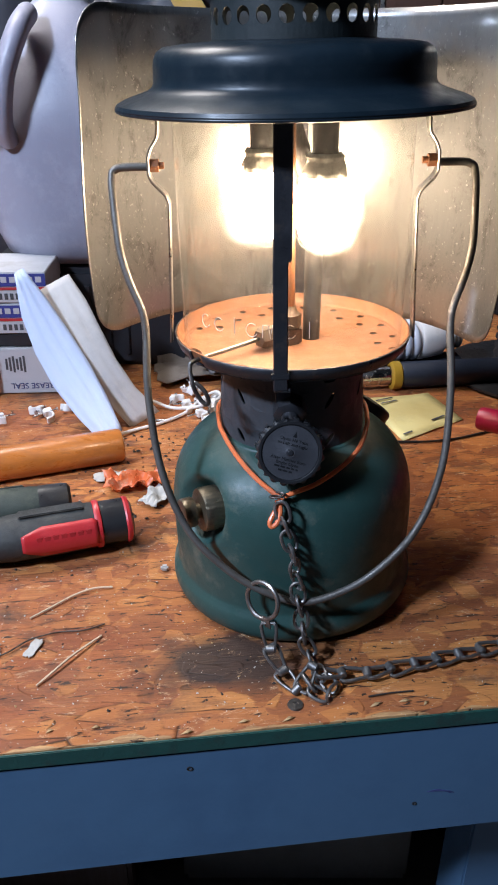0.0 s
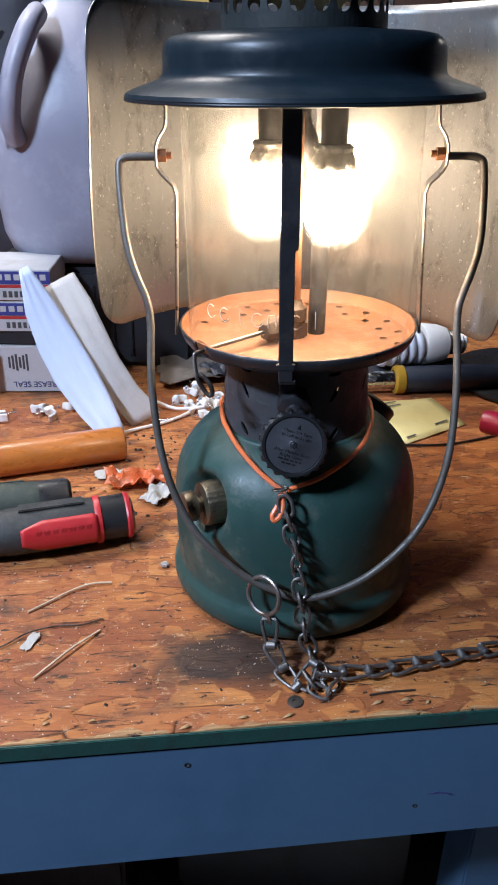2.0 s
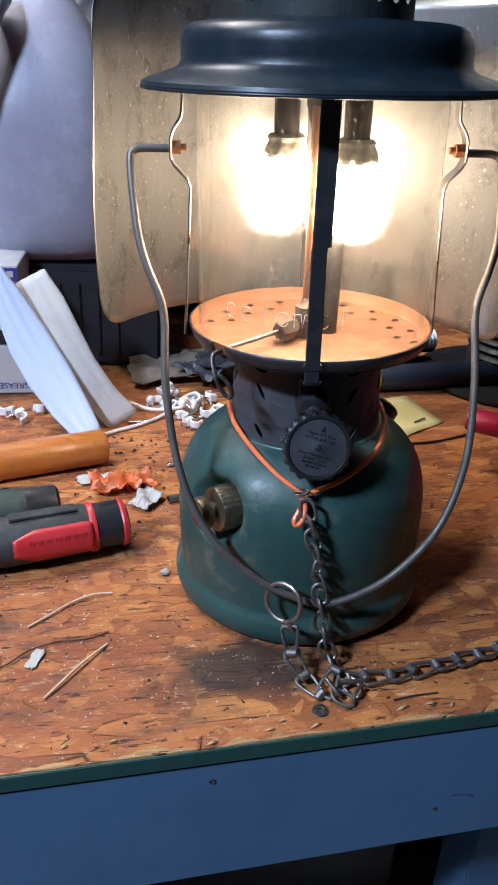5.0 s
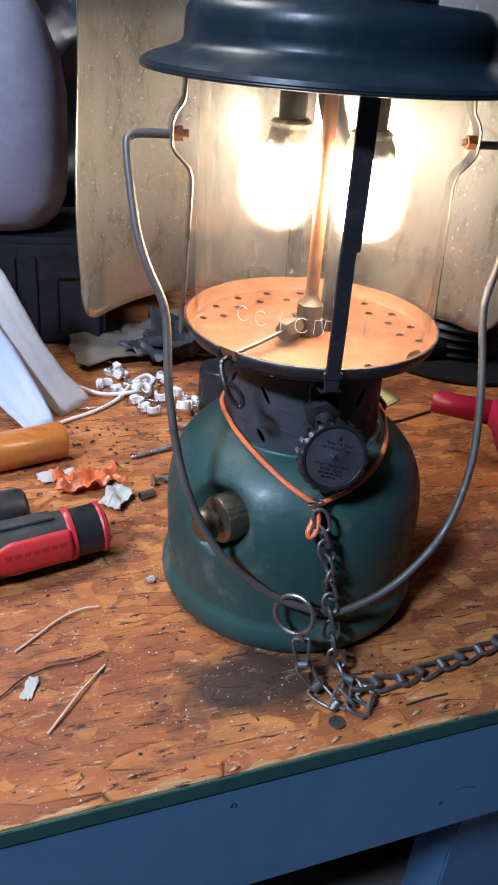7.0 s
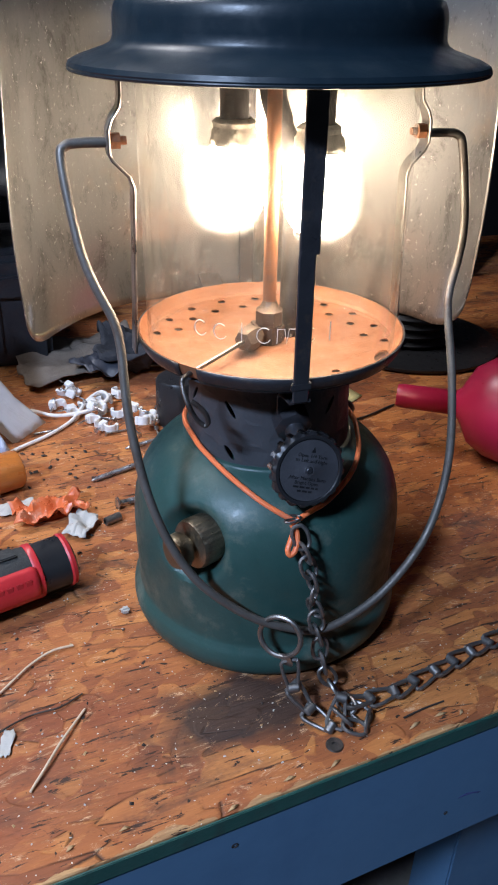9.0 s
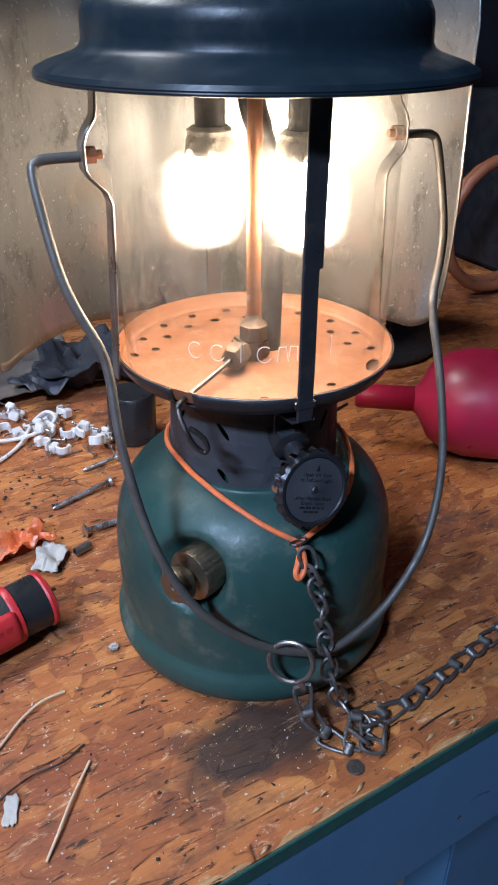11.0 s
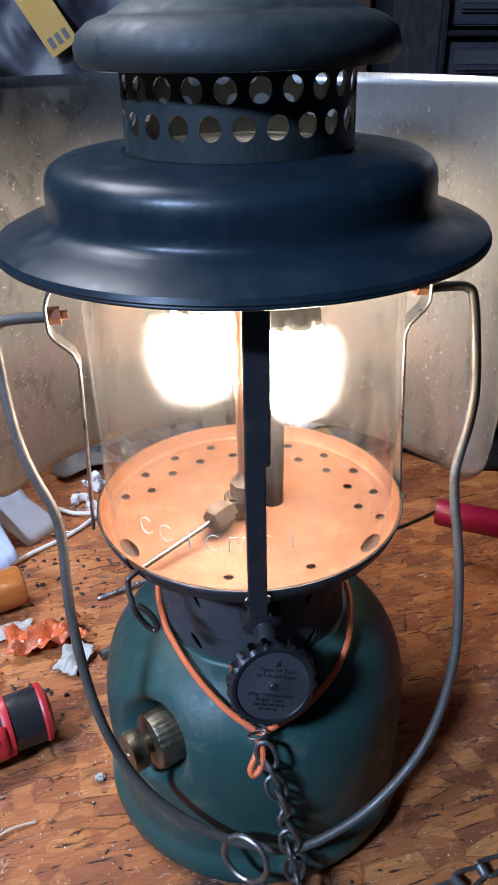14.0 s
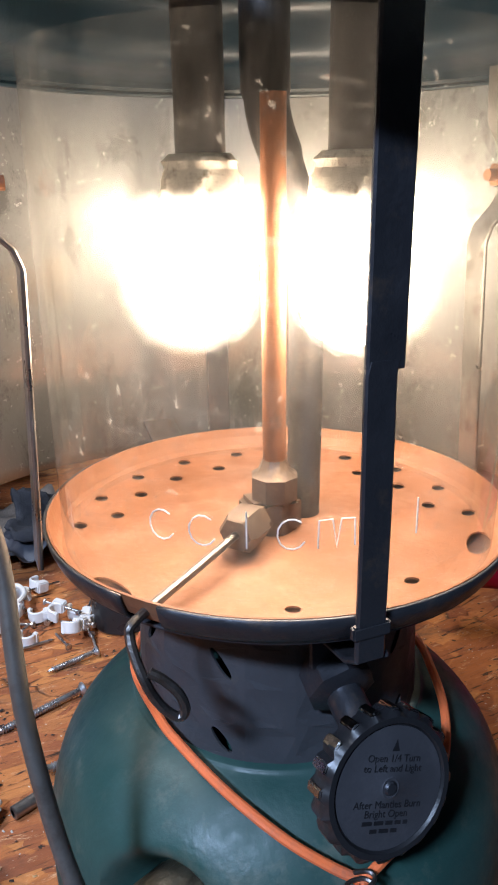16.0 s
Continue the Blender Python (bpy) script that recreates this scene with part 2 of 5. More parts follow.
def glass_material():
    """Thin clear globe glass: sees straight through, glossy at grazing angles, with smoky streaks and dust."""
    m = bpy.data.materials.new("globe_glass")
    m.use_nodes = True
    nt = m.node_tree
    nt.nodes.remove(nt.nodes["Principled BSDF"])
    out = nt.nodes["Material Output"]
    clear, gloss, film = (nt.nodes.new("ShaderNodeBsdf" + k) for k in ("Transparent", "Glossy", "Diffuse"))
    clear.inputs[0].default_value = (0.97, 0.97, 0.95, 1)
    gloss.inputs["Roughness"].default_value = 0.03
    film.inputs[0].default_value = (0.75, 0.71, 0.66, 1)
    trl = nt.nodes.new("ShaderNodeBsdfTranslucent")
    trl.inputs[0].default_value = (0.8, 0.76, 0.70, 1)
    both = nt.nodes.new("ShaderNodeMixShader")
    both.inputs[0].default_value = 0.6
    nt.links.new(film.outputs[0], both.inputs[1])
    nt.links.new(trl.outputs[0], both.inputs[2])
    lw, pw, ma = (nt.nodes.new(k) for k in ("ShaderNodeLayerWeight", "ShaderNodeMath", "ShaderNodeMath"))
    lw.inputs[0].default_value = 0.5
    pw.operation, ma.operation = "POWER", "MULTIPLY_ADD"
    pw.inputs[1].default_value, ma.inputs[1].default_value, ma.inputs[2].default_value = 4.0, 0.55, 0.045
    nt.links.new(lw.outputs["Facing"], pw.inputs[0])
    nt.links.new(pw.outputs[0], ma.inputs[0])
    a, b = nt.nodes.new("ShaderNodeMixShader"), nt.nodes.new("ShaderNodeMixShader")
    nt.links.new(ma.outputs[0], a.inputs[0])
    nt.links.new(clear.outputs[0], a.inputs[1])
    nt.links.new(gloss.outputs[0], a.inputs[2])
    haze = noise_fac(nt, 1.0, 0.35, 0.75, coords(nt, (60, 60, 22)), 6, 0.65, 0.5)
    dust = noise_fac(nt, 330, 0.66, 0.72, None, 2)
    mx = nt.nodes.new("ShaderNodeMath")
    mx.operation = "MULTIPLY_ADD"
    mx.inputs[1].default_value = 2.0
    wiped = noise_fac(nt, 1.0, 0.56, 0.72, coords(nt, (45, 45, 260)), 7, 0.72)
    sum_up = nt.nodes.new("ShaderNodeMath")
    sum_up.operation = "MULTIPLY_ADD"
    sum_up.inputs[1].default_value = 0.8
    nt.links.new(haze, sum_up.inputs[0])
    nt.links.new(wiped, sum_up.inputs[2])
    nt.links.new(dust, mx.inputs[0])
    nt.links.new(sum_up.outputs[0], mx.inputs[2])
    amount = nt.nodes.new("ShaderNodeMath")
    amount.operation = "MULTIPLY"
    amount.inputs[1].default_value = 0.050
    nt.links.new(mx.outputs[0], amount.inputs[0])
    nt.links.new(amount.outputs[0], b.inputs[0])
    nt.links.new(a.outputs[0], b.inputs[1])
    nt.links.new(both.outputs[0], b.inputs[2])
    # bloom round the mantles, put into the hazy glass as a rough refraction lobe
    bloom_lobe = nt.nodes.new("ShaderNodeBsdfRefraction")
    bloom_lobe.inputs["Color"].default_value = (1.0, 0.98, 0.95, 1)
    bloom_lobe.inputs["Roughness"].default_value, bloom_lobe.inputs["IOR"].default_value = 0.55, 1.14
    veil = nt.nodes.new("ShaderNodeMapRange")
    veil.inputs["To Min"].default_value, veil.inputs["To Max"].default_value = 0.026, 0.082
    nt.links.new(haze, veil.inputs["Value"])
    c = nt.nodes.new("ShaderNodeMixShader")
    nt.links.new(veil.outputs[0], c.inputs[0])
    nt.links.new(b.outputs[0], c.inputs[1])
    nt.links.new(bloom_lobe.outputs[0], c.inputs[2])
    nt.links.new(c.outputs[0], out.inputs[0])
    return m


def glow_material(name, colour, strength):
    m = bpy.data.materials.new(name)
    m.use_nodes = True
    p = m.node_tree.nodes["Principled BSDF"]
    p.inputs["Base Color"].default_value = (0.9, 0.88, 0.82, 1)
    p.inputs["Emission Color"].default_value = (*colour, 1)
    p.inputs["Emission Strength"].default_value = strength
    return m


OSB = osb_material()
REFLECTOR = reflector_material()
GLASS = glass_material()
MANTLE = glow_material("glowing_mantle", (1.0, 0.81, 0.61), MANTLE_GLOW)
MANTLE_NET = mat("scorched_mantle_net", (0.78, 0.73, 0.62), 0.9, wear=(0.25, 0.2, 0.14), wear_scale=300, grain=2500, relief=0.6)
GREEN_EDGE = mat("green_painted_board_edge", (0.012, 0.075, 0.06), 0.55, wear=(0.02, 0.035, 0.03), wear_scale=60, grain=200, relief=0.4)
BLUE_PAINT = mat("blue_paint", (0.070, 0.155, 0.265), 0.6, wear=(0.055, 0.125, 0.225), wear_scale=8, grain=60, relief=0.10, shade=0.10)
ENAMEL = mat("green_enamel", (0.025, 0.070, 0.061), 0.46, wear=(0.13, 0.14, 0.11), wear_scale=38, wear_lo=0.54, wear_hi=0.76, grain=500, relief=0.10, shade=0.25, spec=0.42)
HOOD = mat("dark_green_hood_enamel", (0.009, 0.018, 0.026), 0.36, wear=(0.018, 0.027, 0.034), wear_scale=40, grain=600, relief=0.05, rough_var=0.08, spec=0.26)
CAP = mat("sooty_hood_cap_enamel", (0.014, 0.021, 0.023), 0.6, wear=(0.024, 0.028, 0.028), wear_scale=30, grain=700, relief=0.1)
BLACK_METAL = mat("burnt_black_metal", (0.055, 0.056, 0.064), 0.42, 0.6, wear=(0.12, 0.09, 0.07), wear_scale=60, wear_lo=0.56, grain=500, relief=0.15)
COLLAR_METAL = mat("dull_black_collar_paint", (0.050, 0.052, 0.058), 0.60, 0.0, wear=(0.075, 0.068, 0.06), wear_scale=70, wear_lo=0.58, grain=500, relief=0.15)
BAIL_WIRE = mat("brown_grey_wire", (0.15, 0.135, 0.12), 0.52, 0.5, wear=(0.10, 0.075, 0.06), wear_scale=90, grain=600, relief=0.12)
TAB_METAL = mat("dull_grey_alloy", (0.20, 0.19, 0.185), 0.55, 0.4, wear=(0.10, 0.09, 0.085), wear_scale=120, grain=600, relief=0.15)
CHAIN_STEEL = mat("grey_chain_steel", (0.22, 0.21, 0.20), 0.46, 0.8, wear=(0.12, 0.095, 0.08), wear_scale=160, grain=700, relief=0.1)
HANGING_STEEL = mat("worn_chain_wire", (0.26, 0.25, 0.24), 0.42, 0.85, wear=(0.12, 0.09, 0.07), wear_scale=160, grain=700, relief=0.15)
RUST_PLATE = mat("heat_rusted_plate", (0.25, 0.10, 0.045), 0.6, 0.2, wear=(0.30, 0.145, 0.08), wear_scale=55, grain=500, relief=0.2)
RUST = mat("rusty_steel", (0.22, 0.085, 0.035), 0.6, 0.5, wear=(0.10, 0.06, 0.045), wear_scale=120, grain=700, relief=0.3)
DULL_STEEL = mat("dull_steel", (0.30, 0.28, 0.26), 0.38, 0.9, wear=(0.16, 0.12, 0.09), wear_scale=90, grain=500, relief=0.1)
DARK_STEEL = mat("dark_oiled_steel", (0.16, 0.145, 0.135), 0.4, 0.9, wear=(0.08, 0.055, 0.04), wear_scale=150, grain=700, relief=0.2)
ZINC = mat("zinc_plated_steel", (0.55, 0.55, 0.56), 0.32, 0.95, wear=(0.3, 0.28, 0.25), wear_scale=200, grain=900, relief=0.1)
BRASS = mat("worn_brass", (0.26, 0.215, 0.15), 0.42, 0.9, wear=(0.14, 0.10, 0.07), wear_scale=130, grain=900, relief=0.2)
BURNER = mat("burner_tube_metal", (0.034, 0.031, 0.030), 0.6, 0.3, wear=(0.07, 0.055, 0.045), wear_scale=70, grain=400, relief=0.2)
BLACK_PLASTIC = mat("black_plastic", (0.018, 0.018, 0.02), 0.38, grain=500, relief=0.1)
KNOB_FACE = mat("knob_face_foil", (0.085, 0.085, 0.095), 0.42, 0.4, grain=700, relief=0.08)
KNOB_INK = mat("knob_lettering", (0.012, 0.012, 0.014), 0.5, grain=500, relief=0)
CHROME = mat("scuffed_chrome", (0.55, 0.54, 0.52), 0.2, 1.0, wear=(0.25, 0.24, 0.23), wear_scale=200, grain=800, relief=0.05)
ORANGE_WIRE = mat("orange_insulation", (0.88, 0.19, 0.06), 0.45, wear=(0.55, 0.16, 0.08), wear_scale=120, grain=400, relief=0.1, shade=0.12)
WOOD_HANDLE = mat("varnished_wood", (0.50, 0.16, 0.030), 0.35, wear=(0.36, 0.12, 0.03), wear_scale=30, wear_lo=0.45, grain=120, relief=0.12, stretch=(1.2, 9, 9), coat=0.3)
RUBBER = mat("grey_black_rubber", (0.030, 0.032, 0.031), 0.62, wear=(0.06, 0.06, 0.055), wear_scale=60, grain=900, relief=0.3)
GREEN_RUBBER = mat("green_black_rubber", (0.026, 0.038, 0.030), 0.6, wear=(0.06, 0.07, 0.05), wear_scale=60, grain=900, relief=0.3)
RED_PLASTIC = mat("red_plastic", (0.52, 0.025, 0.03), 0.42, grain=500, relief=0.1, shade=0.12)
RED_EMBOSS = mat("embossed_red_plastic", (0.42, 0.02, 0.024), 0.5, grain=500, relief=0.1)
PINK_PLASTIC = mat("crimson_plastic", (0.36, 0.012, 0.05), 0.4, grain=300, relief=0.05, shade=0.12, sss=0.1)
WHITE_PLASTIC = mat("white_plastic", (0.74, 0.72, 0.70), 0.45, wear=(0.6, 0.57, 0.53), wear_scale=80, grain=500, relief=0.1, shade=0.06)
JUG = mat("milky_jug_plastic", (0.29, 0.285, 0.35), 0.42, wear=(0.36, 0.355, 0.42), wear_scale=22, wear_lo=0.5, grain=160, relief=0.25, shade=0.08, sss=0.25)
MASK = mat("pale_blue_mask_cloth", (0.52, 0.60, 0.78), 0.8, wear=(0.52, 0.58, 0.74), wear_scale=25, grain=1500, relief=0.3, shade=0.05)
MASK_INSIDE = mat("grey_white_cloth", (0.50, 0.47, 0.45), 0.85, wear=(0.42, 0.39, 0.37), wear_scale=30, grain=1500, relief=0.3, shade=0.06)
CORD = mat("white_elastic_cord", (0.70, 0.66, 0.62), 0.8, grain=1200, relief=0.3, shade=0.06)
CARTON = mat("white_carton", (0.48, 0.47, 0.48), 0.6, wear=(0.38, 0.36, 0.35), wear_scale=30, grain=400, relief=0.1, shade=0.06)
CARTON_BLUE = mat("blue_carton_print", (0.035, 0.045, 0.22), 0.5, grain=400, relief=0.05, shade=0.1)
CARTON_RED = mat("red_carton_print", (0.45, 0.03, 0.035), 0.5, grain=400, relief=0.05, shade=0.1)
INK_BLUE = mat("blue_ink", (0.05, 0.06, 0.17), 0.6, grain=400, relief=0)
INK_GREY = mat("grey_ink", (0.07, 0.07, 0.075), 0.6, grain=400, relief=0)
YELLOW_CARD = mat("yellow_card", (0.66, 0.55, 0.24), 0.6, wear=(0.55, 0.45, 0.2), wear_scale=25, grain=400, relief=0.05, shade=0.06)
FOAM = mat("grey_foam_sheet", (0.20, 0.155, 0.12), 0.9, wear=(0.13, 0.10, 0.08), wear_scale=60, grain=600, relief=0.5)
RAG = mat("dark_rag", (0.025, 0.026, 0.032), 0.85, wear=(0.05, 0.05, 0.06), wear_scale=40, grain=700, relief=0.5)
TAPE_ORANGE = mat("orange_film", (0.85, 0.19, 0.06), 0.30, wear=(0.75, 0.42, 0.28), wear_scale=70, grain=300, relief=0.2, trans=0.25)
PAPER_BIT = mat("torn_paper", (0.45, 0.42, 0.38), 0.8, grain=500, relief=0.3, shade=0.08)
TWIG = mat("pale_dry_stem", (0.66, 0.50, 0.34), 0.7, grain=500, relief=0.3)
SPLINTER = mat("wood_splinter", (0.48, 0.30, 0.14), 0.8, grain=400, relief=0.4, stretch=(1, 8, 1))
GRIT = mat("black_grit", (0.03, 0.022, 0.017), 0.8, grain=500, relief=0.2)
WALL = mat("dark_workshop_wall", (0.007, 0.0085, 0.016), 0.9, wear=(0.006, 0.007, 0.013), wear_scale=4, grain=60, relief=0.3)
DOOR_WOOD = mat("brown_door_wood", (0.085, 0.038, 0.025), 0.6, wear=(0.075, 0.034, 0.02), wear_scale=6, grain=60, relief=0.15, stretch=(12, 12, 1))
FLOOR = mat("concrete_floor", (0.32, 0.32, 0.325), 0.8, wear=(0.06, 0.06, 0.06), wear_scale=4, grain=60, relief=0.3)
BLACK_CASE = mat("black_case_plastic", (0.010, 0.0105, 0.014), 0.55, wear=(0.016, 0.016, 0.02), wear_scale=20, grain=300, relief=0.2)
BLUE_CASE = mat("dark_blue_plastic", (0.008, 0.014, 0.030), 0.5, wear=(0.012, 0.018, 0.03), wear_scale=20, grain=300, relief=0.15)
GREY_BOX = mat("grey_cardboard", (0.28, 0.25, 0.22), 0.8, wear=(0.20, 0.175, 0.15), wear_scale=12, grain=200, relief=0.2)
DRAWER = mat("smoky_drawer_plastic", (0.050, 0.050, 0.062), 0.36, wear=(0.024, 0.024, 0.032), wear_scale=14, grain=150, relief=0.1)
FILM_BAG = mat("cloudy_plastic_bag", (0.040, 0.042, 0.054), 0.50, wear=(0.018, 0.019, 0.028), wear_scale=12, grain=60, relief=0.25)
YELLOW_LABEL = mat("yellow_label", (0.36, 0.20, 0.015), 0.55, grain=300, relief=0.05, shade=0.08)
CFL_GLASS = mat("white_lamp_glass", (0.60, 0.63, 0.70), 0.25, grain=200, relief=0, shade=0.05)
CLOTH_WIRE = mat("orange_hose_rubber", (0.30, 0.10, 0.045), 0.5, grain=300, relief=0.1)
DARK_BRASS = mat("blackened_brass", (0.085, 0.052, 0.033), 0.55, 0.4, wear=(0.16, 0.10, 0.055), wear_scale=130, grain=700, relief=0.2)

# ---- mesh helpers ----
def finish(bm, sharp=0.65):
    """Smooth shading with hard edges kept where faces meet steeply."""
    bm.normal_update()
    for f in bm.faces:
        f.smooth = True
    for e in bm.edges:
        if len(e.link_faces) == 2 and e.calc_face_angle(0) > sharp:
            e.smooth = False


def part(name, bm, material, parent=None, label="", sharp=0.65, thick=0.0):
    finish(bm, sharp)
    me = bpy.data.meshes.new(name)
    bm.to_mesh(me)
    bm.free()
    me.materials.append(material)
    ob = new(name, me)
    if parent is not None:
        ob.parent = parent
    if label:
        tagged(ob, label)
    if thick:
        s = ob.modifiers.new("sheet", "SOLIDIFY")
        s.thickness, s.offset = thick, 0.0
    return ob


def thing(name, label, category, at=(0, 0, 0), turn=0.0, group="", kind=""):
    ob = new(name)
    ob.empty_display_size = 0.02
    ob.matrix_world = pose(*at, 0, 0, turn)
    return tagged(ob, label, category, group, kind)


def solo(name, bm, material, label, category, group="", kind="", sharp=0.65, thick=0.0):
    return tagged(part(name, bm, material, None, "", sharp, thick), label, category, group, kind)


def lathe(profile, segs=64, m=None, ripple=None):
    """Turned shape from (radius, height) pairs; ripple(angle, i) scales the radius."""
    bm = bmesh.new()
    rings = []
    for i, (r, z) in enumerate(profile):
        if r < 1e-6:
            rings.append([bm.verts.new((0, 0, z))])
        else:
            ring = []
            for k in range(segs):
                a = 2 * math.pi * k / segs
                q = r * (ripple(a, i) if ripple else 1)
                ring.append(bm.verts.new((q * math.cos(a), q * math.sin(a), z)))
            rings.append(ring)
    for a, b in zip(rings, rings[1:]):
        for k in range(segs):
            n = (k + 1) % segs
            if len(a) == 1 and len(b) > 1:
                bm.faces.new((a[0], b[k], b[n]))
            elif len(b) == 1 and len(a) > 1:
                bm.faces.new((a[k], a[n], b[0]))
            elif len(a) > 1:
                bm.faces.new((a[k], a[n], b[n], b[k]))
    bmesh.ops.recalc_face_normals(bm, faces=bm.faces)
    if m is not None:
        bm.transform(m)
    return bm


def spline(points, per=8, closed=False):
    """Smooth points through the given ones."""
    p = [Vector(q) for q in points]
    n, out = len(p), []
    for i in range(n if closed else n - 1):
        a, b = p[i], p[(i + 1) % n]
        before = p[i - 1] if closed or i else a * 2 - b
        after = p[(i + 2) % n] if closed or i + 2 < n else b * 2 - a
        for k in range(per):
            t = k / per
            out.append(0.5 * (2 * a + (b - before) * t + (2 * before - 5 * a + 4 * b - after) * t * t + (3 * a - 3 * b + after - before) * t ** 3))
    if not closed:
        out.append(p[-1])
    return out


def tube(points, radius, segs=10, closed=False, flat=1.0, bm=None):
    """A round or flattened rod along points; radius may be a list."""
    bm = bm or bmesh.new()
    p = [Vector(q) for q in points]
    n = len(p)
    normal, rings = None, []
    for i in range(n):
        if closed:
            d = (p[(i + 1) % n] - p[i - 1]).normalized()
        else:
            d = (p[min(i + 1, n - 1)] - p[max(i - 1, 0)]).normalized()
        if normal is None:
            normal = d.orthogonal().normalized()
        normal = (normal - d * normal.dot(d)).normalized()
        side = d.cross(normal)
        r = radius[i] if isinstance(radius, (list, tuple)) else radius
        rings.append([bm.verts.new(p[i] + normal * r * math.cos(a) + side * r * flat * math.sin(a)) for a in (2 * math.pi * k / segs for k in range(segs))])
    pairs = list(zip(rings, rings[1:])) + ([(rings[-1], rings[0])] if closed else [])
    for a, b in pairs:
        shift = 0
        if closed and a is rings[-1]:
            shift = min(range(segs), key=lambda s: (a[0].co - b[s].co).length)
        for k in range(segs):
            bm.faces.new((a[k], a[(k + 1) % segs], b[(k + 1 + shift) % segs], b[(k + shift) % segs]))
    if not closed:
        bm.faces.new(list(reversed(rings[0])))
        bm.faces.new(rings[-1])
    bmesh.ops.recalc_face_normals(bm, faces=bm.faces)
    return bm


def block(size, at=(0, 0, 0), bevel=0.0, m=None, bm=None, segments=2):
    """A box of that size centred at a place, with rounded edges."""
    b = bmesh.new()
    bmesh.ops.create_cube(b, size=1.0)
    b.transform(Matrix.Diagonal((*size, 1)))
    if bevel:
        bmesh.ops.bevel(b, geom=b.edges[:], offset=bevel, segments=segments, affect="EDGES")
    b.transform((m if m is not None else Matrix()) @ Matrix.Translation(at) if m is None else m @ Matrix.Translation(at))
    if bm is None:
        return b
    me = bpy.data.meshes.new("tmp")
    b.to_mesh(me)
    b.free()
    bm.from_mesh(me)
    bpy.data.meshes.remove(me)
    return bm


def merge(*bms):
    out = bmesh.new()
    for b in bms:
        me = bpy.data.meshes.new("tmp")
        b.to_mesh(me)
        b.free()
        out.from_mesh(me)
        bpy.data.meshes.remove(me)
    return out


def perforated(surface, nu, nv, hole, sides=4):
    """A sheet of nu x nv cells mapped by surface(u, v), u and v counted in cells; hole(i, j) gives (half width, half height, turn) or None."""
    bm = bmesh.new()
    n = sides * 4
    for i in range(nu):
        for j in range(nv):
            edge = []
            for k in range(n):
                s, q = divmod(k, sides)
                f = q / sides
                edge.append(((f, 0), (1, f), (1 - f, 1), (0, 1 - f))[s])
            outer = [bm.verts.new(surface(i + a, j + b)) for a, b in edge]
            h = hole(i, j)
            if h is None:
                bm.faces.new(outer)
                continue
            w, t, turn = h
            inner = []
            for a, b in edge:
                ang = math.atan2(b - 0.5, a - 0.5)
                x, y = w * math.cos(ang), t * math.sin(ang)
                inner.append(bm.verts.new(surface(i + 0.5 + x * math.cos(turn) - y * math.sin(turn), j + 0.5 + x * math.sin(turn) + y * math.cos(turn))))
            for k in range(n):
                bm.faces.new((outer[k], outer[(k + 1) % n], inner[(k + 1) % n], inner[k]))
    bmesh.ops.remove_doubles(bm, verts=bm.verts, dist=1e-6)
    bmesh.ops.recalc_face_normals(bm, faces=bm.faces)
    return bm


def along(a, b):
    """Pose whose z axis runs from a to b, standing at a."""
    a, b = Vector(a), Vector(b)
    return Matrix.Translation(a) @ (b - a).to_track_quat("Z", "Y").to_matrix().to_4x4()


def rough_up(bm, size, amount, seed=0.0):
    for v in bm.verts:
        d = noise.noise_vector(v.co / size + Vector((seed, seed * 1.7, -seed)))
        v.co += d * amount
    return bm


def crumpled(nx, ny, w, h, amount, size, seed, outline=0.25):
    """A creased torn sheet with an uneven outline."""
    bm = bmesh.new()
    grid = {}
    for i in range(nx + 1):
        for j in range(ny + 1):
            u, v = i / nx - 0.5, j / ny - 0.5
            k = 1 + outline * noise.noise(Vector((u * 5, v * 5, seed)))
            p = Vector((u * w * k, v * h * k, 0))
            fold = noise.noise(Vector((p.x / size + seed, p.y / size, seed))) + 0.5 * abs(noise.noise(Vector((p.x / size * 2.3, p.y / size * 2.3 + seed, 4))))
            p.z = amount * (fold + 0.6)
            grid[i, j] = bm.verts.new(p)
    for i in range(nx):
        for j in range(ny):
            bm.faces.new((grid[i, j], grid[i + 1, j], grid[i + 1, j + 1], grid[i, j + 1]))
    return bm


def text_mesh(body, size, m, depth=0.0002):
    cu = bpy.data.curves.new("writing", "FONT")
    cu.body, cu.size, cu.extrude = body, size, depth
    cu.align_x, cu.align_y = "CENTER", "CENTER"
    tmp = bpy.data.objects.new("writing", cu)
    scene.collection.objects.link(tmp)
    me = bpy.data.meshes.new_from_object(tmp.evaluated_get(bpy.context.evaluated_depsgraph_get()))
    bpy.data.objects.remove(tmp)
    bpy.data.curves.remove(cu)
    bm = bmesh.new()
    bm.from_mesh(me)
    bpy.data.meshes.remove(me)
    bm.transform(m)
    return bm


# ---- the workbench ----
BENCH_TURN = 7.1
BENCH = pose(0, -0.1362, 0, 0, 0, BENCH_TURN)
bench = thing("workbench", "worn strand-board workbench with a blue painted front board", "workbench", (0, -0.1362, 0), BENCH_TURN)


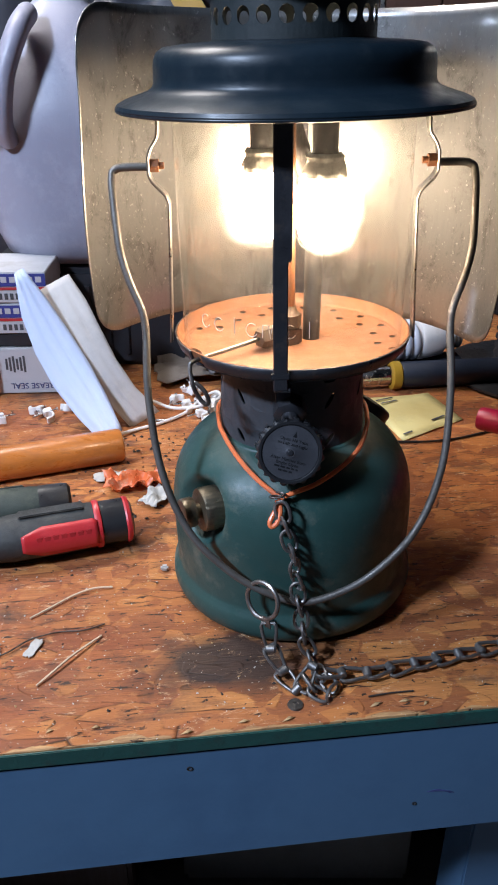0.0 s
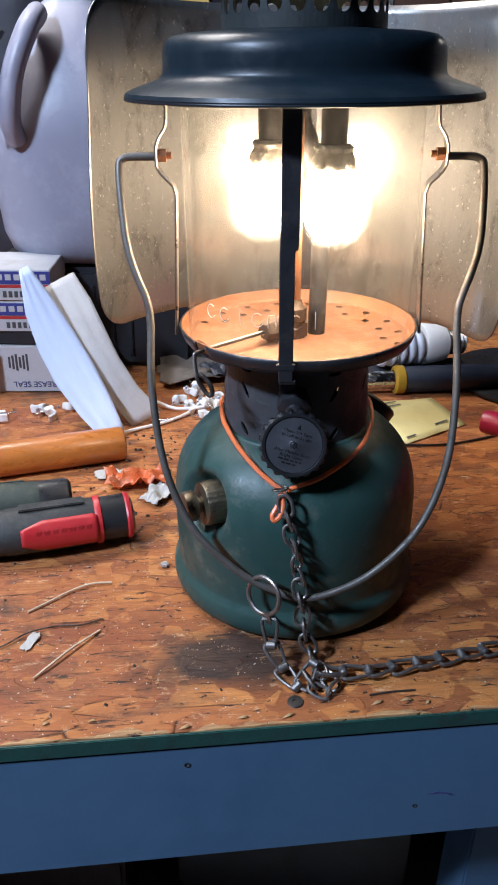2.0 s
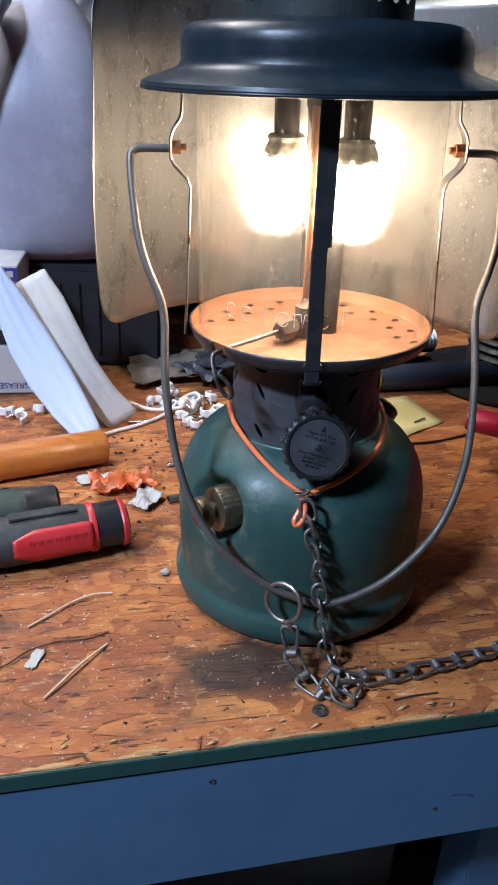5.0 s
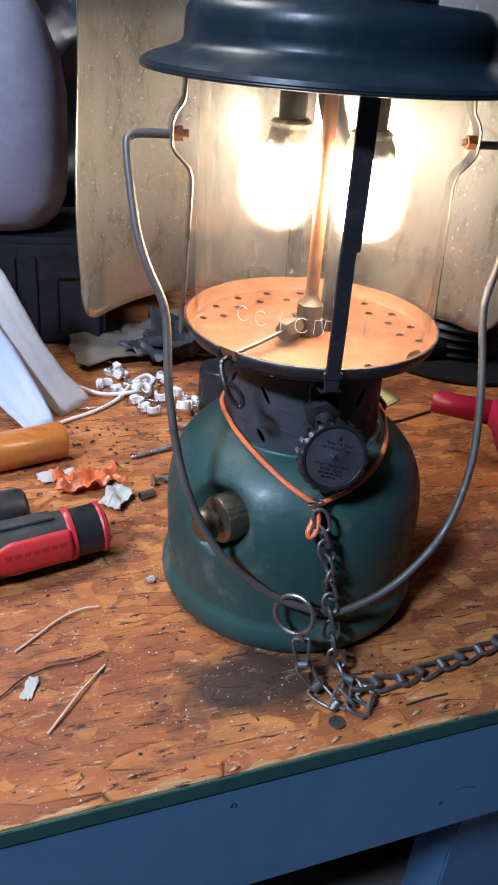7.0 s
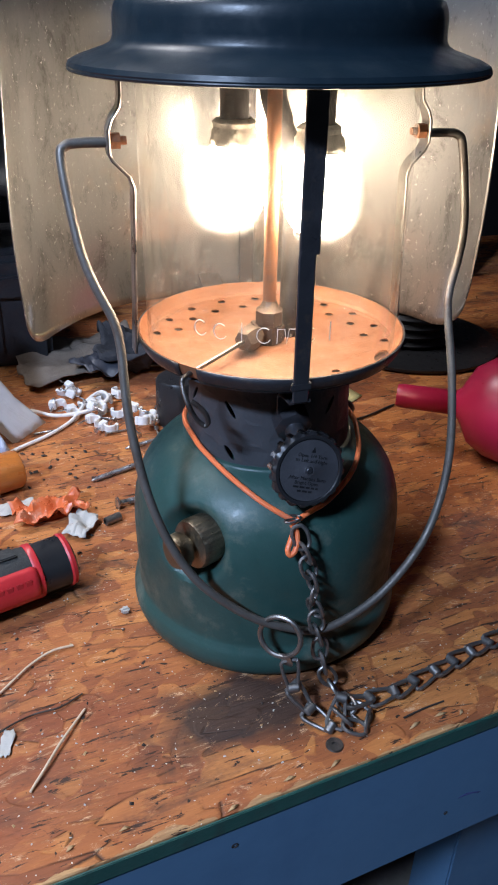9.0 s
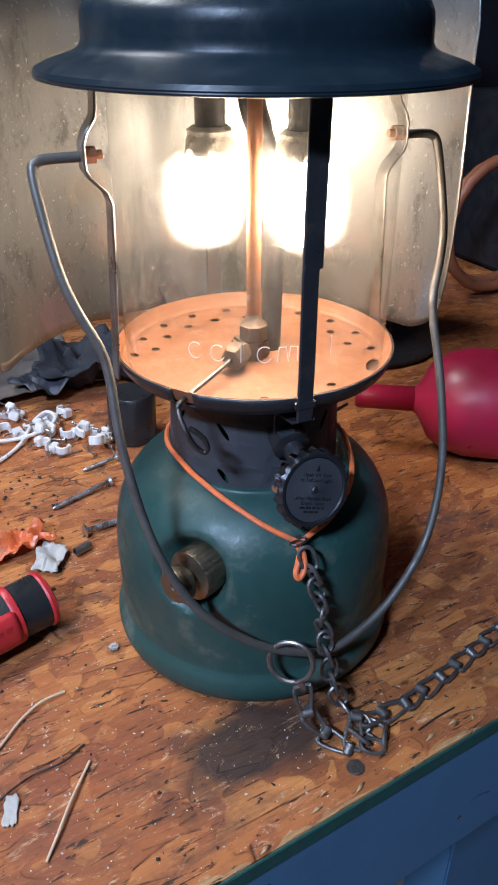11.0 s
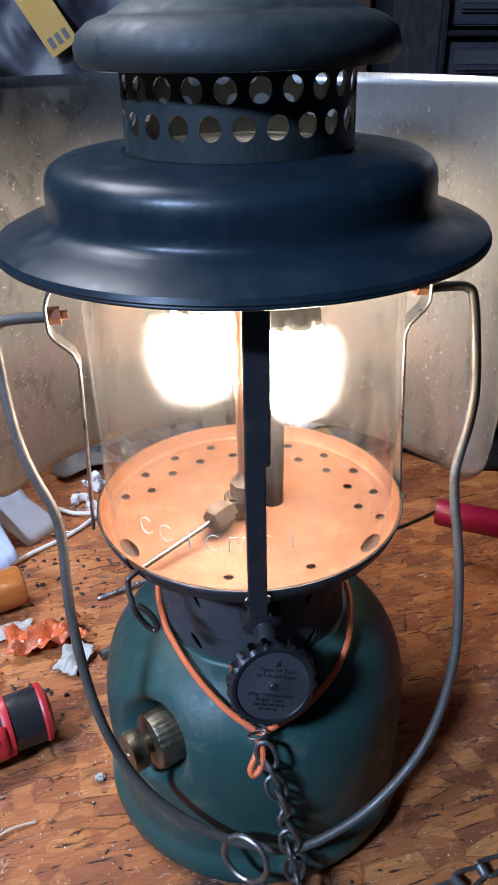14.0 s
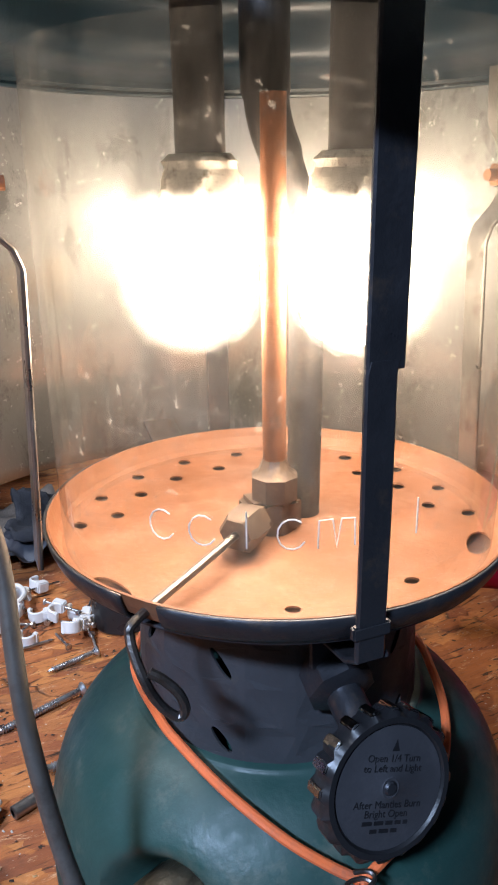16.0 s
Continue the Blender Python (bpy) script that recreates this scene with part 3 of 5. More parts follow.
def bench_top():
    """Board with a ragged, splintered front arris."""
    bm = bmesh.new()
    n, wide, deep, t = 420, 2.3, 0.86, 0.0112
    rows = []
    for i in range(n + 1):
        x = -1.15 + wide * i / n
        chip = max(0.0, noise.noise(Vector((x * 26, 3.3, 0)))) ** 2 * 0.009 + abs(noise.noise(Vector((x * 110, 1.3, 0)))) * 0.0016
        drop = 0.0006 + max(0.0, noise.noise(Vector((x * 70, 9.3, 0)))) * 0.0022
        rows.append([bm.verts.new(q) for q in ((x, deep, -t), (x, deep, 0), (x, 0.030, 0), (x, chip + 0.0015, -0.0001), (x, chip * 0.4, -drop), (x, 0, -drop - 0.0006), (x, 0, -t), (x, 0.03, -t))])
    for a, b in zip(rows, rows[1:]):
        for k in range(8):
            bm.faces.new((a[k], b[k], b[(k + 1) % 8], a[(k + 1) % 8]))
    bm.faces.new(rows[0])
    bm.faces.new(list(reversed(rows[-1])))
    bmesh.ops.recalc_face_normals(bm, faces=bm.faces)
    return bm


part("top_board", bench_top(), OSB, bench, "brown greasy strand board with a splintered edge", 0.5)
edge_bm = block((2.3, 0.0014, 0.0098), (0, -0.0010, -0.0062), 0.0004)
part("painted_edge", edge_bm, GREEN_EDGE, bench, "dark green painted board edge")
part("front_board", block((2.3, 0.038, 0.087), (0, 0.0185, -0.0550), 0.0015), BLUE_PAINT, bench, "blue painted front board")
for k, (x, w) in enumerate(((0.185, 0.09), (-0.95, 0.09))):
    part("leg", block((w, 0.038, 0.80), (x, 0.0600, -0.5005), 0.0015), BLUE_PAINT, bench)
part("lower_shelf", block((2.2, 0.72, 0.018), (0, 0.45, -0.42), 0.001), GREY_BOX, bench)
for x, z, r in ((-0.055, -0.0245, 0.0014), (0.075, -0.072, 0.0011), (0.165, -0.021, 0.0013), (-0.30, -0.03, 0.0013)):
    part("nail_dent", lathe([(0, -0.0006), (r * 0.6, -0.0004), (r, 0.0003), (r * 1.25, 0.0001)], 12, pose(x, -0.0007, z, 90, 0, 0)), GRIT, bench)
for k in range(3):
    part("paint_scratch", tube(spline([(0.082 + 0.002 * k, -0.0005, -0.0635), (0.089 + 0.003 * k, -0.0006, -0.0625 - 0.001 * k), (0.0965 + 0.001 * k, -0.0005, -0.0665)], 5), 0.00025, 5), INK_BLUE, bench)
part("bench_screw", lathe([(0, 0.0006), (0.0012, 0.0002), (0.0014, 0.0009), (0.0042, 0.0008), (0.0046, 0.0001)], 20, BENCH.inverted() @ pose(0.003, -0.122, 0.0)), DARK_STEEL, bench, "dull countersunk screw head")

# ---- the lantern ----
LEAN_TOP = Matrix(((1, 0, -0.024, 0.0065), (0, 1, -0.016, 0.003), (0.024, 0.016, 1, 0.001), (0, 0, 0, 1)))
lantern = thing("lantern", "dark green double-mantle camping lantern, lit, on the bench", "lantern")


def lpart(name, bm, material, label="", parent=None, sharp=0.65, thick=0.0, facets=False):
    bm.transform(LEAN_TOP)
    ob = part(name, bm, material, parent or lantern, label, sharp, thick)
    if facets:
        for f in ob.data.polygons:
            f.use_smooth = False
    return ob


PUMP_A = radians(205)
PUMP_DIR = Vector((math.cos(PUMP_A), math.sin(PUMP_A), 0.04)).normalized()
PUMP_AT = Vector((-0.0555, -0.0470, 0.0795)) - PUMP_DIR * 0.0110


def tank():
    shape = [(0, 0.004), (0.060, 0.003), (0.071, 0.0012), (0.0755, 0.0022), (0.0785, 0.006), (0.0797, 0.011), (0.0790, 0.0165), (0.0772, 0.0205), (0.0762, 0.0235),
             (0.0762, 0.030), (0.0766, 0.045), (0.0768, 0.060), (0.0762, 0.072), (0.0746, 0.082), (0.0718, 0.0905), (0.0672, 0.0985), (0.061, 0.1055), (0.054, 0.1108),
             (0.0475, 0.1142), (0.0448, 0.1155), (0.030, 0.1160), (0, 0.1160)]
    fine = [(max(0.0, q.x), q.z) for q in spline([(r, 0, z) for r, z in shape], 5)]
    fine[0], fine[-1] = (0, 0.004), (0, 0.1160)
    bm = lathe([q for k, q in enumerate(fine) if k in (0, len(fine) - 1) or q[0] > 0.001], 260)
    for v in bm.verts:
        rel = v.co - PUMP_AT
        deep = rel.dot(PUMP_DIR)
        off = (rel - PUMP_DIR * deep).length
        if deep > -0.001 and off < 0.0225:
            f = min(1.0, max(0.0, (0.0225 - off) / 0.0115))
            v.co -= PUMP_DIR * (deep + 0.001) * f * f * (3 - 2 * f)
    return bm


lpart("tank", tank(), ENAMEL, "dark green enamelled fuel tank, scuffed")


def collar_surface(u, v):
    a = 2 * math.pi * u / 20
    z = 0.1150 + 0.0480 * v / 4
    r = 0.0440 - 0.0020 * v / 4
    return (r * math.cos(a), r * math.sin(a), z)


def collar_hole(i, j):
    if j == 3:
        return (0.30, 0.10, 0.0) if i % 2 == 0 else None
    if j == 2:
        return (0.10, 0.42, 0.55 if i in (12, 2, 7) else -0.55) if i in (10, 12, 16, 18, 0, 2, 5, 7) else None
    if j == 0:
        return (0.12, 0.36, 0.6 if i in (12, 2) else -0.6) if i in (8, 12, 16, 2, 5) else None
    return None


lpart("collar", perforated(collar_surface, 20, 4, collar_hole), COLLAR_METAL, "dull black collar with slanted air slots", thick=0.0008, facets=True)
lpart("collar_flange", lathe([(0.0420, 0.1628), (0.0440, 0.1636), (0.050, 0.1648), (0.060, 0.1662), (0.0654, 0.1684)], 72), BLACK_METAL, thick=0.0008)


def plate_band(r0, r1, offset, z0, z1):
    def surface(u, v):
        a = math.radians(u * 20 + offset)
        r = r0 + (r1 - r0) * v
        return (r * math.cos(a), r * math.sin(a), z0 + (z1 - z0) * v)
    return surface


def outer_holes(i, j):
    a = (i * 20 + 10 - 10) % 360
    if a <= 160 or a >= 340:
        return (0.11, 0.22, 0.0)
    return (0.36, 0.36, 0.0) if a in (200, 320) else None


def inner_holes(i, j):
    a = (i * 20 + 10) % 360
    if a <= 150 or a >= 340:
        return (0.13, 0.22, 0.0)
    return (0.12, 0.2, 0.0) if a in (250, 290) else None


plate = merge(perforated(plate_band(0.0455, 0.0550, 0, 0.1672, 0.1679), 18, 1, inner_holes),
              perforated(plate_band(0.0550, 0.0642, -10, 0.1679, 0.1692), 18, 1, outer_holes),
              lathe([(0.0, 0.1668), (0.0255, 0.1669), (0.0455, 0.1672)], 72),
              lathe([(0.0642, 0.1692), (0.0656, 0.1705), (0.0668, 0.1732), (0.0677, 0.1764)], 72))
bmesh.ops.remove_doubles(plate, verts=plate.verts, dist=2e-5)
bmesh.ops.recalc_face_normals(plate, faces=plate.faces)
lpart("burner_plate", plate, RUST_PLATE, "heat-browned perforated base plate", thick=0.0006, facets=True)


def rim():
    bm = lathe([(0.0654, 0.1688), (0.0666, 0.1702), (0.0678, 0.1732), (0.0686, 0.1762)], 120)
    gone = [f for f in bm.faces if 213.5 < math.degrees(math.atan2(f.calc_center_median().y, f.calc_center_median().x)) % 360 < 221.5]
    bmesh.ops.delete(bm, geom=gone, context="FACES")
    return bm


lpart("plate_rim", rim(), BLACK_METAL, thick=0.0008)
globe = lpart("globe", lathe([(0.0610, 0.1692), (0.0625, 0.1696), (0.0632, 0.1710), (0.0634, 0.178), (0.0636, 0.200), (0.0637, 0.235), (0.0636, 0.270), (0.0634, 0.2930), (0.0634, 0.2965)], 96), GLASS, "clear smoky glass globe")
globe.visible_shadow = False


def letter_shapes():
    """Row of plain open strokes standing for the maker's mark etched in the glass."""
    bm = bmesh.new()
    r = 0.0643
    for k, kind in enumerate((0, 0, 1, 0, 2, 0, 1)):
        a0 = math.radians(222 + k * 8.8)
        pts = []
        if kind == 0:
            pts = [(math.cos(t) * 0.0032, math.sin(t) * 0.0036) for t in (radians(50 + 28 * q) for q in range(11))]
        elif kind == 1:
            pts = [(0, -0.0036), (0, 0.0052)]
        else:
            pts = [(-0.0042, -0.0036), (-0.004, 0.003), (-0.001, 0.0032), (0, -0.0036), (0.001, 0.0032), (0.004, 0.003), (0.0042, -0.0036)]
        tube([(r * math.cos(a0 + x / r), r * math.sin(a0 + x / r), 0.1950 + y) for x, y in pts], 0.00020, 5, bm=bm)
    return bm


lpart("glass_mark", letter_shapes(), CORD, "etched pale strokes", parent=None)
hood_profile = [(0.0905, 0.2952), (0.0909, 0.2966), (0.0902, 0.2980), (0.0862, 0.2999), (0.0800, 0.3018), (0.0750, 0.3034), (0.0722, 0.3050), (0.0710, 0.3072), (0.0707, 0.3105), (0.0706, 0.3150),
                (0.0700, 0.3185), (0.0685, 0.3212), (0.0655, 0.3230), (0.0600, 0.3240), (0.0520, 0.3246), (0.0440, 0.3250), (0.0411, 0.3254)]
lpart("hood", lathe(hood_profile, 96), HOOD, "dark green enamelled hood with a wide brim", thick=0.0011)
lpart("brim_bead", tube([(0.0906 * math.cos(a), 0.0906 * math.sin(a), 0.2956) for a in (2 * math.pi * k / 96 for k in range(96))], 0.0009, 8, True), HOOD)


def vent_surface(row):
    def surface(u, v):
        a = 2 * math.pi * (u + 0.5 * row) / 24
        return (0.0407 * math.cos(a), 0.0407 * math.sin(a), 0.3305 + 0.0109 * (row + v))
    return surface


vent = merge(*(perforated(vent_surface(row), 24, 1, lambda i, j: (0.345, 0.36, 0.0)) for row in (0, 1)), lathe([(0.0411, 0.3250), (0.0407, 0.3256), (0.0407, 0.3305)], 96))
lpart("vent_ring", vent, CAP, "perforated dark metal vent ring", thick=0.0008, facets=True)
lpart("cap", lathe([(0.0410, 0.3535), (0.0490, 0.3522), (0.0535, 0.3526), (0.0552, 0.3550), (0.0554, 0.3586), (0.0540, 0.3626), (0.0503, 0.3658), (0.0460, 0.3676), (0.0432, 0.3682), (0.0425, 0.3690), (0.0380, 0.3712),
                    (0.0300, 0.3762), (0.0220, 0.3808), (0.0155, 0.3842), (0.0120, 0.3856), (0.0, 0.3858)], 80), CAP, "sooty dark enamelled cap")
# uprights of the cage
def strap(path, width, thick, across):
    """A flat metal strip along path; across is its width's direction."""
    bm = bmesh.new()
    p, w = [Vector(q) for q in path], Vector(across).normalized() * width / 2
    rings = []
    for i, q in enumerate(p):
        d = (p[min(i + 1, len(p) - 1)] - p[max(i - 1, 0)]).normalized()
        n = d.cross(w).normalized() * thick / 2
        rings.append([bm.verts.new(q + s * w + k * n) for s, k in ((1, 1), (-1, 1), (-1, -1), (1, -1))])
    for a, b in zip(rings, rings[1:]):
        for k in range(4):
            bm.faces.new((a[k], a[(k + 1) % 4], b[(k + 1) % 4], b[k]))
    bm.faces.new(rings[0])
    bm.faces.new(list(reversed(rings[-1])))
    bmesh.ops.recalc_face_normals(bm, faces=bm.faces)
    bmesh.ops.bevel(bm, geom=[e for e in bm.edges if abs((e.verts[0].co - e.verts[1].co).normalized().dot(Vector(across))) < 0.5], offset=thick * 0.3, segments=1, affect="EDGES")
    return bm


front = merge(strap([(-0.0094, -0.0700, 0.1660), (-0.0094, -0.0702, 0.2000), (-0.0094, -0.0697, 0.2310), (-0.0087, -0.0696, 0.2340)], 0.0074, 0.0016, (1, 0, 0)),
              strap([(-0.0084, -0.0695, 0.2320), (-0.0082, -0.0693, 0.2500), (-0.0080, -0.0692, 0.2960)], 0.0090, 0.0016, (1, 0, 0)))
foot = merge(block((0.0096, 0.0020, 0.0036), (-0.0094, -0.0702, 0.1736), 0.0005), strap([(-0.0085, -0.0700, 0.1662), (-0.0082, -0.0640, 0.1625), (-0.0075, -0.0490, 0.1600), (-0.0072, -0.0452, 0.1570), (-0.0072, -0.0456, 0.1480)], 0.0088, 0.0016, (1, 0, 0)))
lpart("upright", merge(front, foot), BLACK_METAL)
lpart("upright", strap([(0.0085, 0.0722, 0.1660), (0.0085, 0.0710, 0.2960)], 0.0088, 0.0016, (1, 0, 0)), BLACK_METAL)
for s in (-1, 1):
    lpart("upright", strap([(s * 0.0712, 0, 0.1690), (s * 0.0700, 0, 0.1900), (s * 0.0674, 0, 0.2480), (s * 0.0690, 0, 0.2525), (s * 0.0755, 0, 0.2590), (s * 0.0772, 0, 0.2625), (s * 0.0772, 0, 0.2720),
                            (s * 0.0755, 0, 0.2765), (s * 0.0718, 0, 0.2815), (s * 0.0712, 0, 0.2850), (s * 0.0706, 0, 0.2970)], 0.0088, 0.0014, (0, 1, 0)), DULL_STEEL, "bent steel side upright with a bail ear")
    lpart("bail_nut", merge(lathe([(0, 0), (0.0036, 0), (0.0036, 0.0046), (0, 0.0046)], 6, along((s * 0.0765, 0, 0.2675), (s * 0.06, 0, 0.2675))),
                            lathe([(0, 0), (0.0018, 0), (0.0018, 0.0075), (0, 0.0075)], 10, along((s * 0.0765, 0, 0.2675), (s * 0.06, 0, 0.2675)))), RUST, "rusty nut")

tab = merge(block((0.0140, 0.0012, 0.0095), (-0.0145, -0.0035, 0.3915), 0.0004), block((0.030, 0.014, 0.0013), (-0.004, 0, 0.3868), 0.0004))
for v in tab.verts:
    if v.co.z > 0.3880:
        v.co.z -= 0.28 * max(0.0, v.co.x + 0.0150)
        v.co.y += 0.5 * (v.co.z - 0.3880)
lpart("bent_tab", tab, TAB_METAL, "bent grey metal tab under the nut")
lpart("cap_nut", lathe([(0, 0.3860), (0.0076, 0.3860), (0.0076, 0.3886), (0.0062, 0.3892), (0.0062, 0.3908), (0.0072, 0.3915), (0.0072, 0.3965), (0.0058, 0.3985), (0, 0.3988)], 20), TAB_METAL, "dull grey cap nut")

# burner, mantles and fuel pipes
for s in (-1, 1):
    cx, cy = s * 0.0160, -s * 0.0135
    lpart("burner_tube", lathe([(0.0030, 0.3180), (0.0068, 0.3180), (0.0068, 0.2740), (0.0080, 0.2735), (0.0080, 0.2690), (0.0050, 0.2680), (0, 0.2680)], 28, pose(cx, cy, 0)), BURNER)
    net = lathe([(0.0080, 0.2738), (0.0096, 0.2720), (0.0090, 0.2700), (0.0104, 0.2676), (0.0110, 0.2650), (0.0116, 0.2622)], 40, pose(cx, cy, 0), lambda a, i: 1 + 0.06 * math.sin(7 * a + i) + 0.05 * math.sin(13 * a + 2 * i))
    lpart("mantle_net", net, MANTLE_NET, "scorched cloth net of the mantle", thick=0.0006)
    lpart("mantle", lathe([(0.0060, 0.2630), (0.0108, 0.2622), (0.0132, 0.2590), (0.0144, 0.2555), (0.0150, 0.2510), (0.0152, 0.2440), (0.0147, 0.2375), (0.0130, 0.2315), (0.0096, 0.2268), (0.0052, 0.2248), (0, 0.2243)], 32, pose(cx, cy, 0)), MANTLE, "glowing white-hot mantle")
lpart("riser_tube", tube(spline([(-0.001, 0.004, 0.320), (-0.001, 0.004, 0.292), (0.001, 0.0045, 0.280), (0.007, 0.005, 0.266), (0.0115, 0.006, 0.250), (0.0125, 0.006, 0.220), (0.0115, 0.005, 0.1660)], 6), [0.0066] * 8 + [0.0060] * 8 + [0.0052] * 21, 18), BURNER, "dull heat-stained mixing tube")
lpart("generator_tube", tube([(-0.002, -0.003, 0.288), (-0.002, -0.003, 0.1800)], 0.0034, 16), RUST, "brown heat-tinted generator tube")
lpart("generator_block", merge(lathe([(0, 0.164), (0.0056, 0.164), (0.0056, 0.176), (0.0072, 0.177), (0.0072, 0.184), (0.0050, 0.1855), (0.0036, 0.189), (0, 0.189)], 8, pose(-0.002, -0.003, 0.001)),
                               block((0.017, 0.011, 0.011), (-0.003, -0.002, 0.1725), 0.0015)), DARK_BRASS)
HEX = along((-0.0100, -0.0085, 0.1748), (-0.0535, -0.0420, 0.1725))
lpart("packing_nut", lathe([(0, 0), (0.0046, 0), (0.0046, 0.003), (0.0064, 0.0035), (0.0064, 0.0105), (0.0050, 0.0125), (0, 0.0125)], 6, HEX), DARK_BRASS, "tarnished hex packing nut")
lever = spline([(-0.0170, -0.0138, 0.1745), (-0.0360, -0.0285, 0.1735), (-0.0545, -0.0428, 0.1725), (-0.0575, -0.0455, 0.1695), (-0.0560, -0.0505, 0.1610), (-0.0530, -0.0520, 0.1545), (-0.0495, -0.0535, 0.1512),
                (-0.0478, -0.0540, 0.1530), (-0.0490, -0.0535, 0.1575), (-0.0520, -0.0520, 0.1610), (-0.0548, -0.0508, 0.1630)], 6)
lpart("cleaning_lever", tube(lever, 0.00125, 9), DARK_STEEL, "thin wire lever with a curled end")

# valve knob
knob_at, knob_n = Vector((-0.0044, -0.0735, 0.1310)), Vector((0.05, -0.96, 0.24)).normalized()
KNOB = along(knob_at - knob_n * 0.0085, knob_at) @ Matrix.Diagonal((1.08, 1.08, 1, 1))
knob = lpart("valve_knob", lathe([(0, 0), (0.0135, 0), (0.0158, 0.0012), (0.0166, 0.0035), (0.0168, 0.0078), (0.0158, 0.0092), (0.0145, 0.0092), (0.0140, 0.0084), (0, 0.0084)], 72, KNOB,
                                 lambda a, i: 1 + (0.035 * (1 if math.sin(20 * a) > 0 else -1) if 1 < i < 5 else 0)), BLACK_PLASTIC, "black fluted valve knob")
lpart("knob_disc", lathe([(0, 0.0086), (0.0022, 0.0090), (0.0026, 0.0087), (0.0138, 0.0087), (0.0138, 0.0080)], 40, KNOB), KNOB_FACE, parent=knob)
KNOB_RIGHT = (Vector((1, 0, 0)) - knob_n * knob_n.x).normalized()
KNOB_UP = knob_n.cross(KNOB_RIGHT)
LEGEND = Matrix.Translation(KNOB @ Vector((0, 0, 0.0087))) @ Matrix((KNOB_RIGHT, KNOB_UP, knob_n)).transposed().to_4x4() @ pose(0, 0, 0, 0, 0, -17)
words = bmesh.new()
for line, y in (("Open 1/4 Turn", 0.0070), ("to Left and Light", 0.0046), ("After Mantles Burn", -0.0040), ("Bright Open", -0.0062)):
    words = merge(words, text_mesh(line, 0.0025, LEGEND @ pose(0, y, 0), 0.00012))
for y, w in ((-0.0083, 0.013), (-0.0102, 0.008)):
    x = -w / 2
    while x < w / 2:
        l = min(random.uniform(0.0012, 0.0030), w / 2 - x)
        block((l, 0.0009, 0.00015), (x + l / 2, y, 0.0001), 0, LEGEND, words)
        x += l + 0.0007
bm_arrow = bmesh.new()
bm_arrow.faces.new([bm_arrow.verts.new(LEGEND @ Vector(q)) for q in ((-0.0011, 0.0088, 0.0001), (0.0011, 0.0088, 0.0001), (0, 0.0117, 0.0001))])
lpart("knob_lettering", merge(words, bm_arrow), KNOB_INK, parent=knob)
lpart("knob_screw", lathe([(0, 0.0096), (0.0012, 0.0095), (0.0017, 0.0090), (0.0018, 0.0084)], 16, KNOB), BLACK_METAL, parent=knob)
# bright chrome strips, only on the flutes that face upwards
for k in range(20):
    a = 2 * math.pi * (k + 0.25) / 20
    if 0.15 < (KNOB.to_3x3() @ Vector((math.cos(a), math.sin(a), 0))).z:
        lpart("bright_flute", block((0.0012, 0.0024, 0.0058), (0.0170, 0, 0.0052), 0.0004, KNOB @ Matrix.Rotation(a, 4, "Z")), CHROME, "bright chrome flute on the knob's upper side", parent=knob)
STEM = along((-0.0030, -0.0400, 0.1440), (-0.0042, -0.0670, 0.1335))
lpart("valve_stem", merge(lathe([(0, 0), (0.0095, 0), (0.0095, 0.009), (0.0070, 0.0105), (0, 0.0105)], 8, STEM), lathe([(0.0050, 0.008), (0.0050, 0.026), (0, 0.026)], 16, STEM)), BLACK_METAL, "worn dark steel valve stem")

# pump and filler cap
PUMP = along(PUMP_AT, PUMP_AT + PUMP_DIR)
knurl = lambda a, i: 1 + 0.008 * (1 if math.sin(62 * a) > 0 else -1) * (1 if 0 < i < 6 else 0)
pump = lpart("pump_cap", lathe([(0, -0.004), (0.0126, -0.002), (0.0132, 0.001), (0.0133, 0.0105), (0.0126, 0.0122), (0.0100, 0.0126), (0, 0.0126)], 124, PUMP, knurl), BRASS, "knurled tarnished brass pump cap")
lpart("pump_knob", lathe([(0.0045, 0.0120), (0.0045, 0.0160), (0.0086, 0.0163), (0.0092, 0.0172), (0.0092, 0.0222), (0.0084, 0.0234), (0.0018, 0.0234), (0.0010, 0.0215), (0, 0.0215)], 66, PUMP, knurl), BRASS, parent=pump)
FILL = along((0.0510, 0.0330, 0.1010), (0.0745, 0.0480, 0.1290))
lpart("filler_cap", lathe([(0, -0.004), (0.0120, -0.004), (0.0128, 0.0), (0.0140, 0.001), (0.0140, 0.0085), (0.0128, 0.0100), (0, 0.0103)], 60, FILL, lambda a, i: 1 + 0.012 * math.sin(30 * a)), BLACK_PLASTIC, "dark fuel filler cap")

# bail: a flat loop hanging forwards from the ears
BAIL_DOWN = Vector((0, -0.336, -0.942))


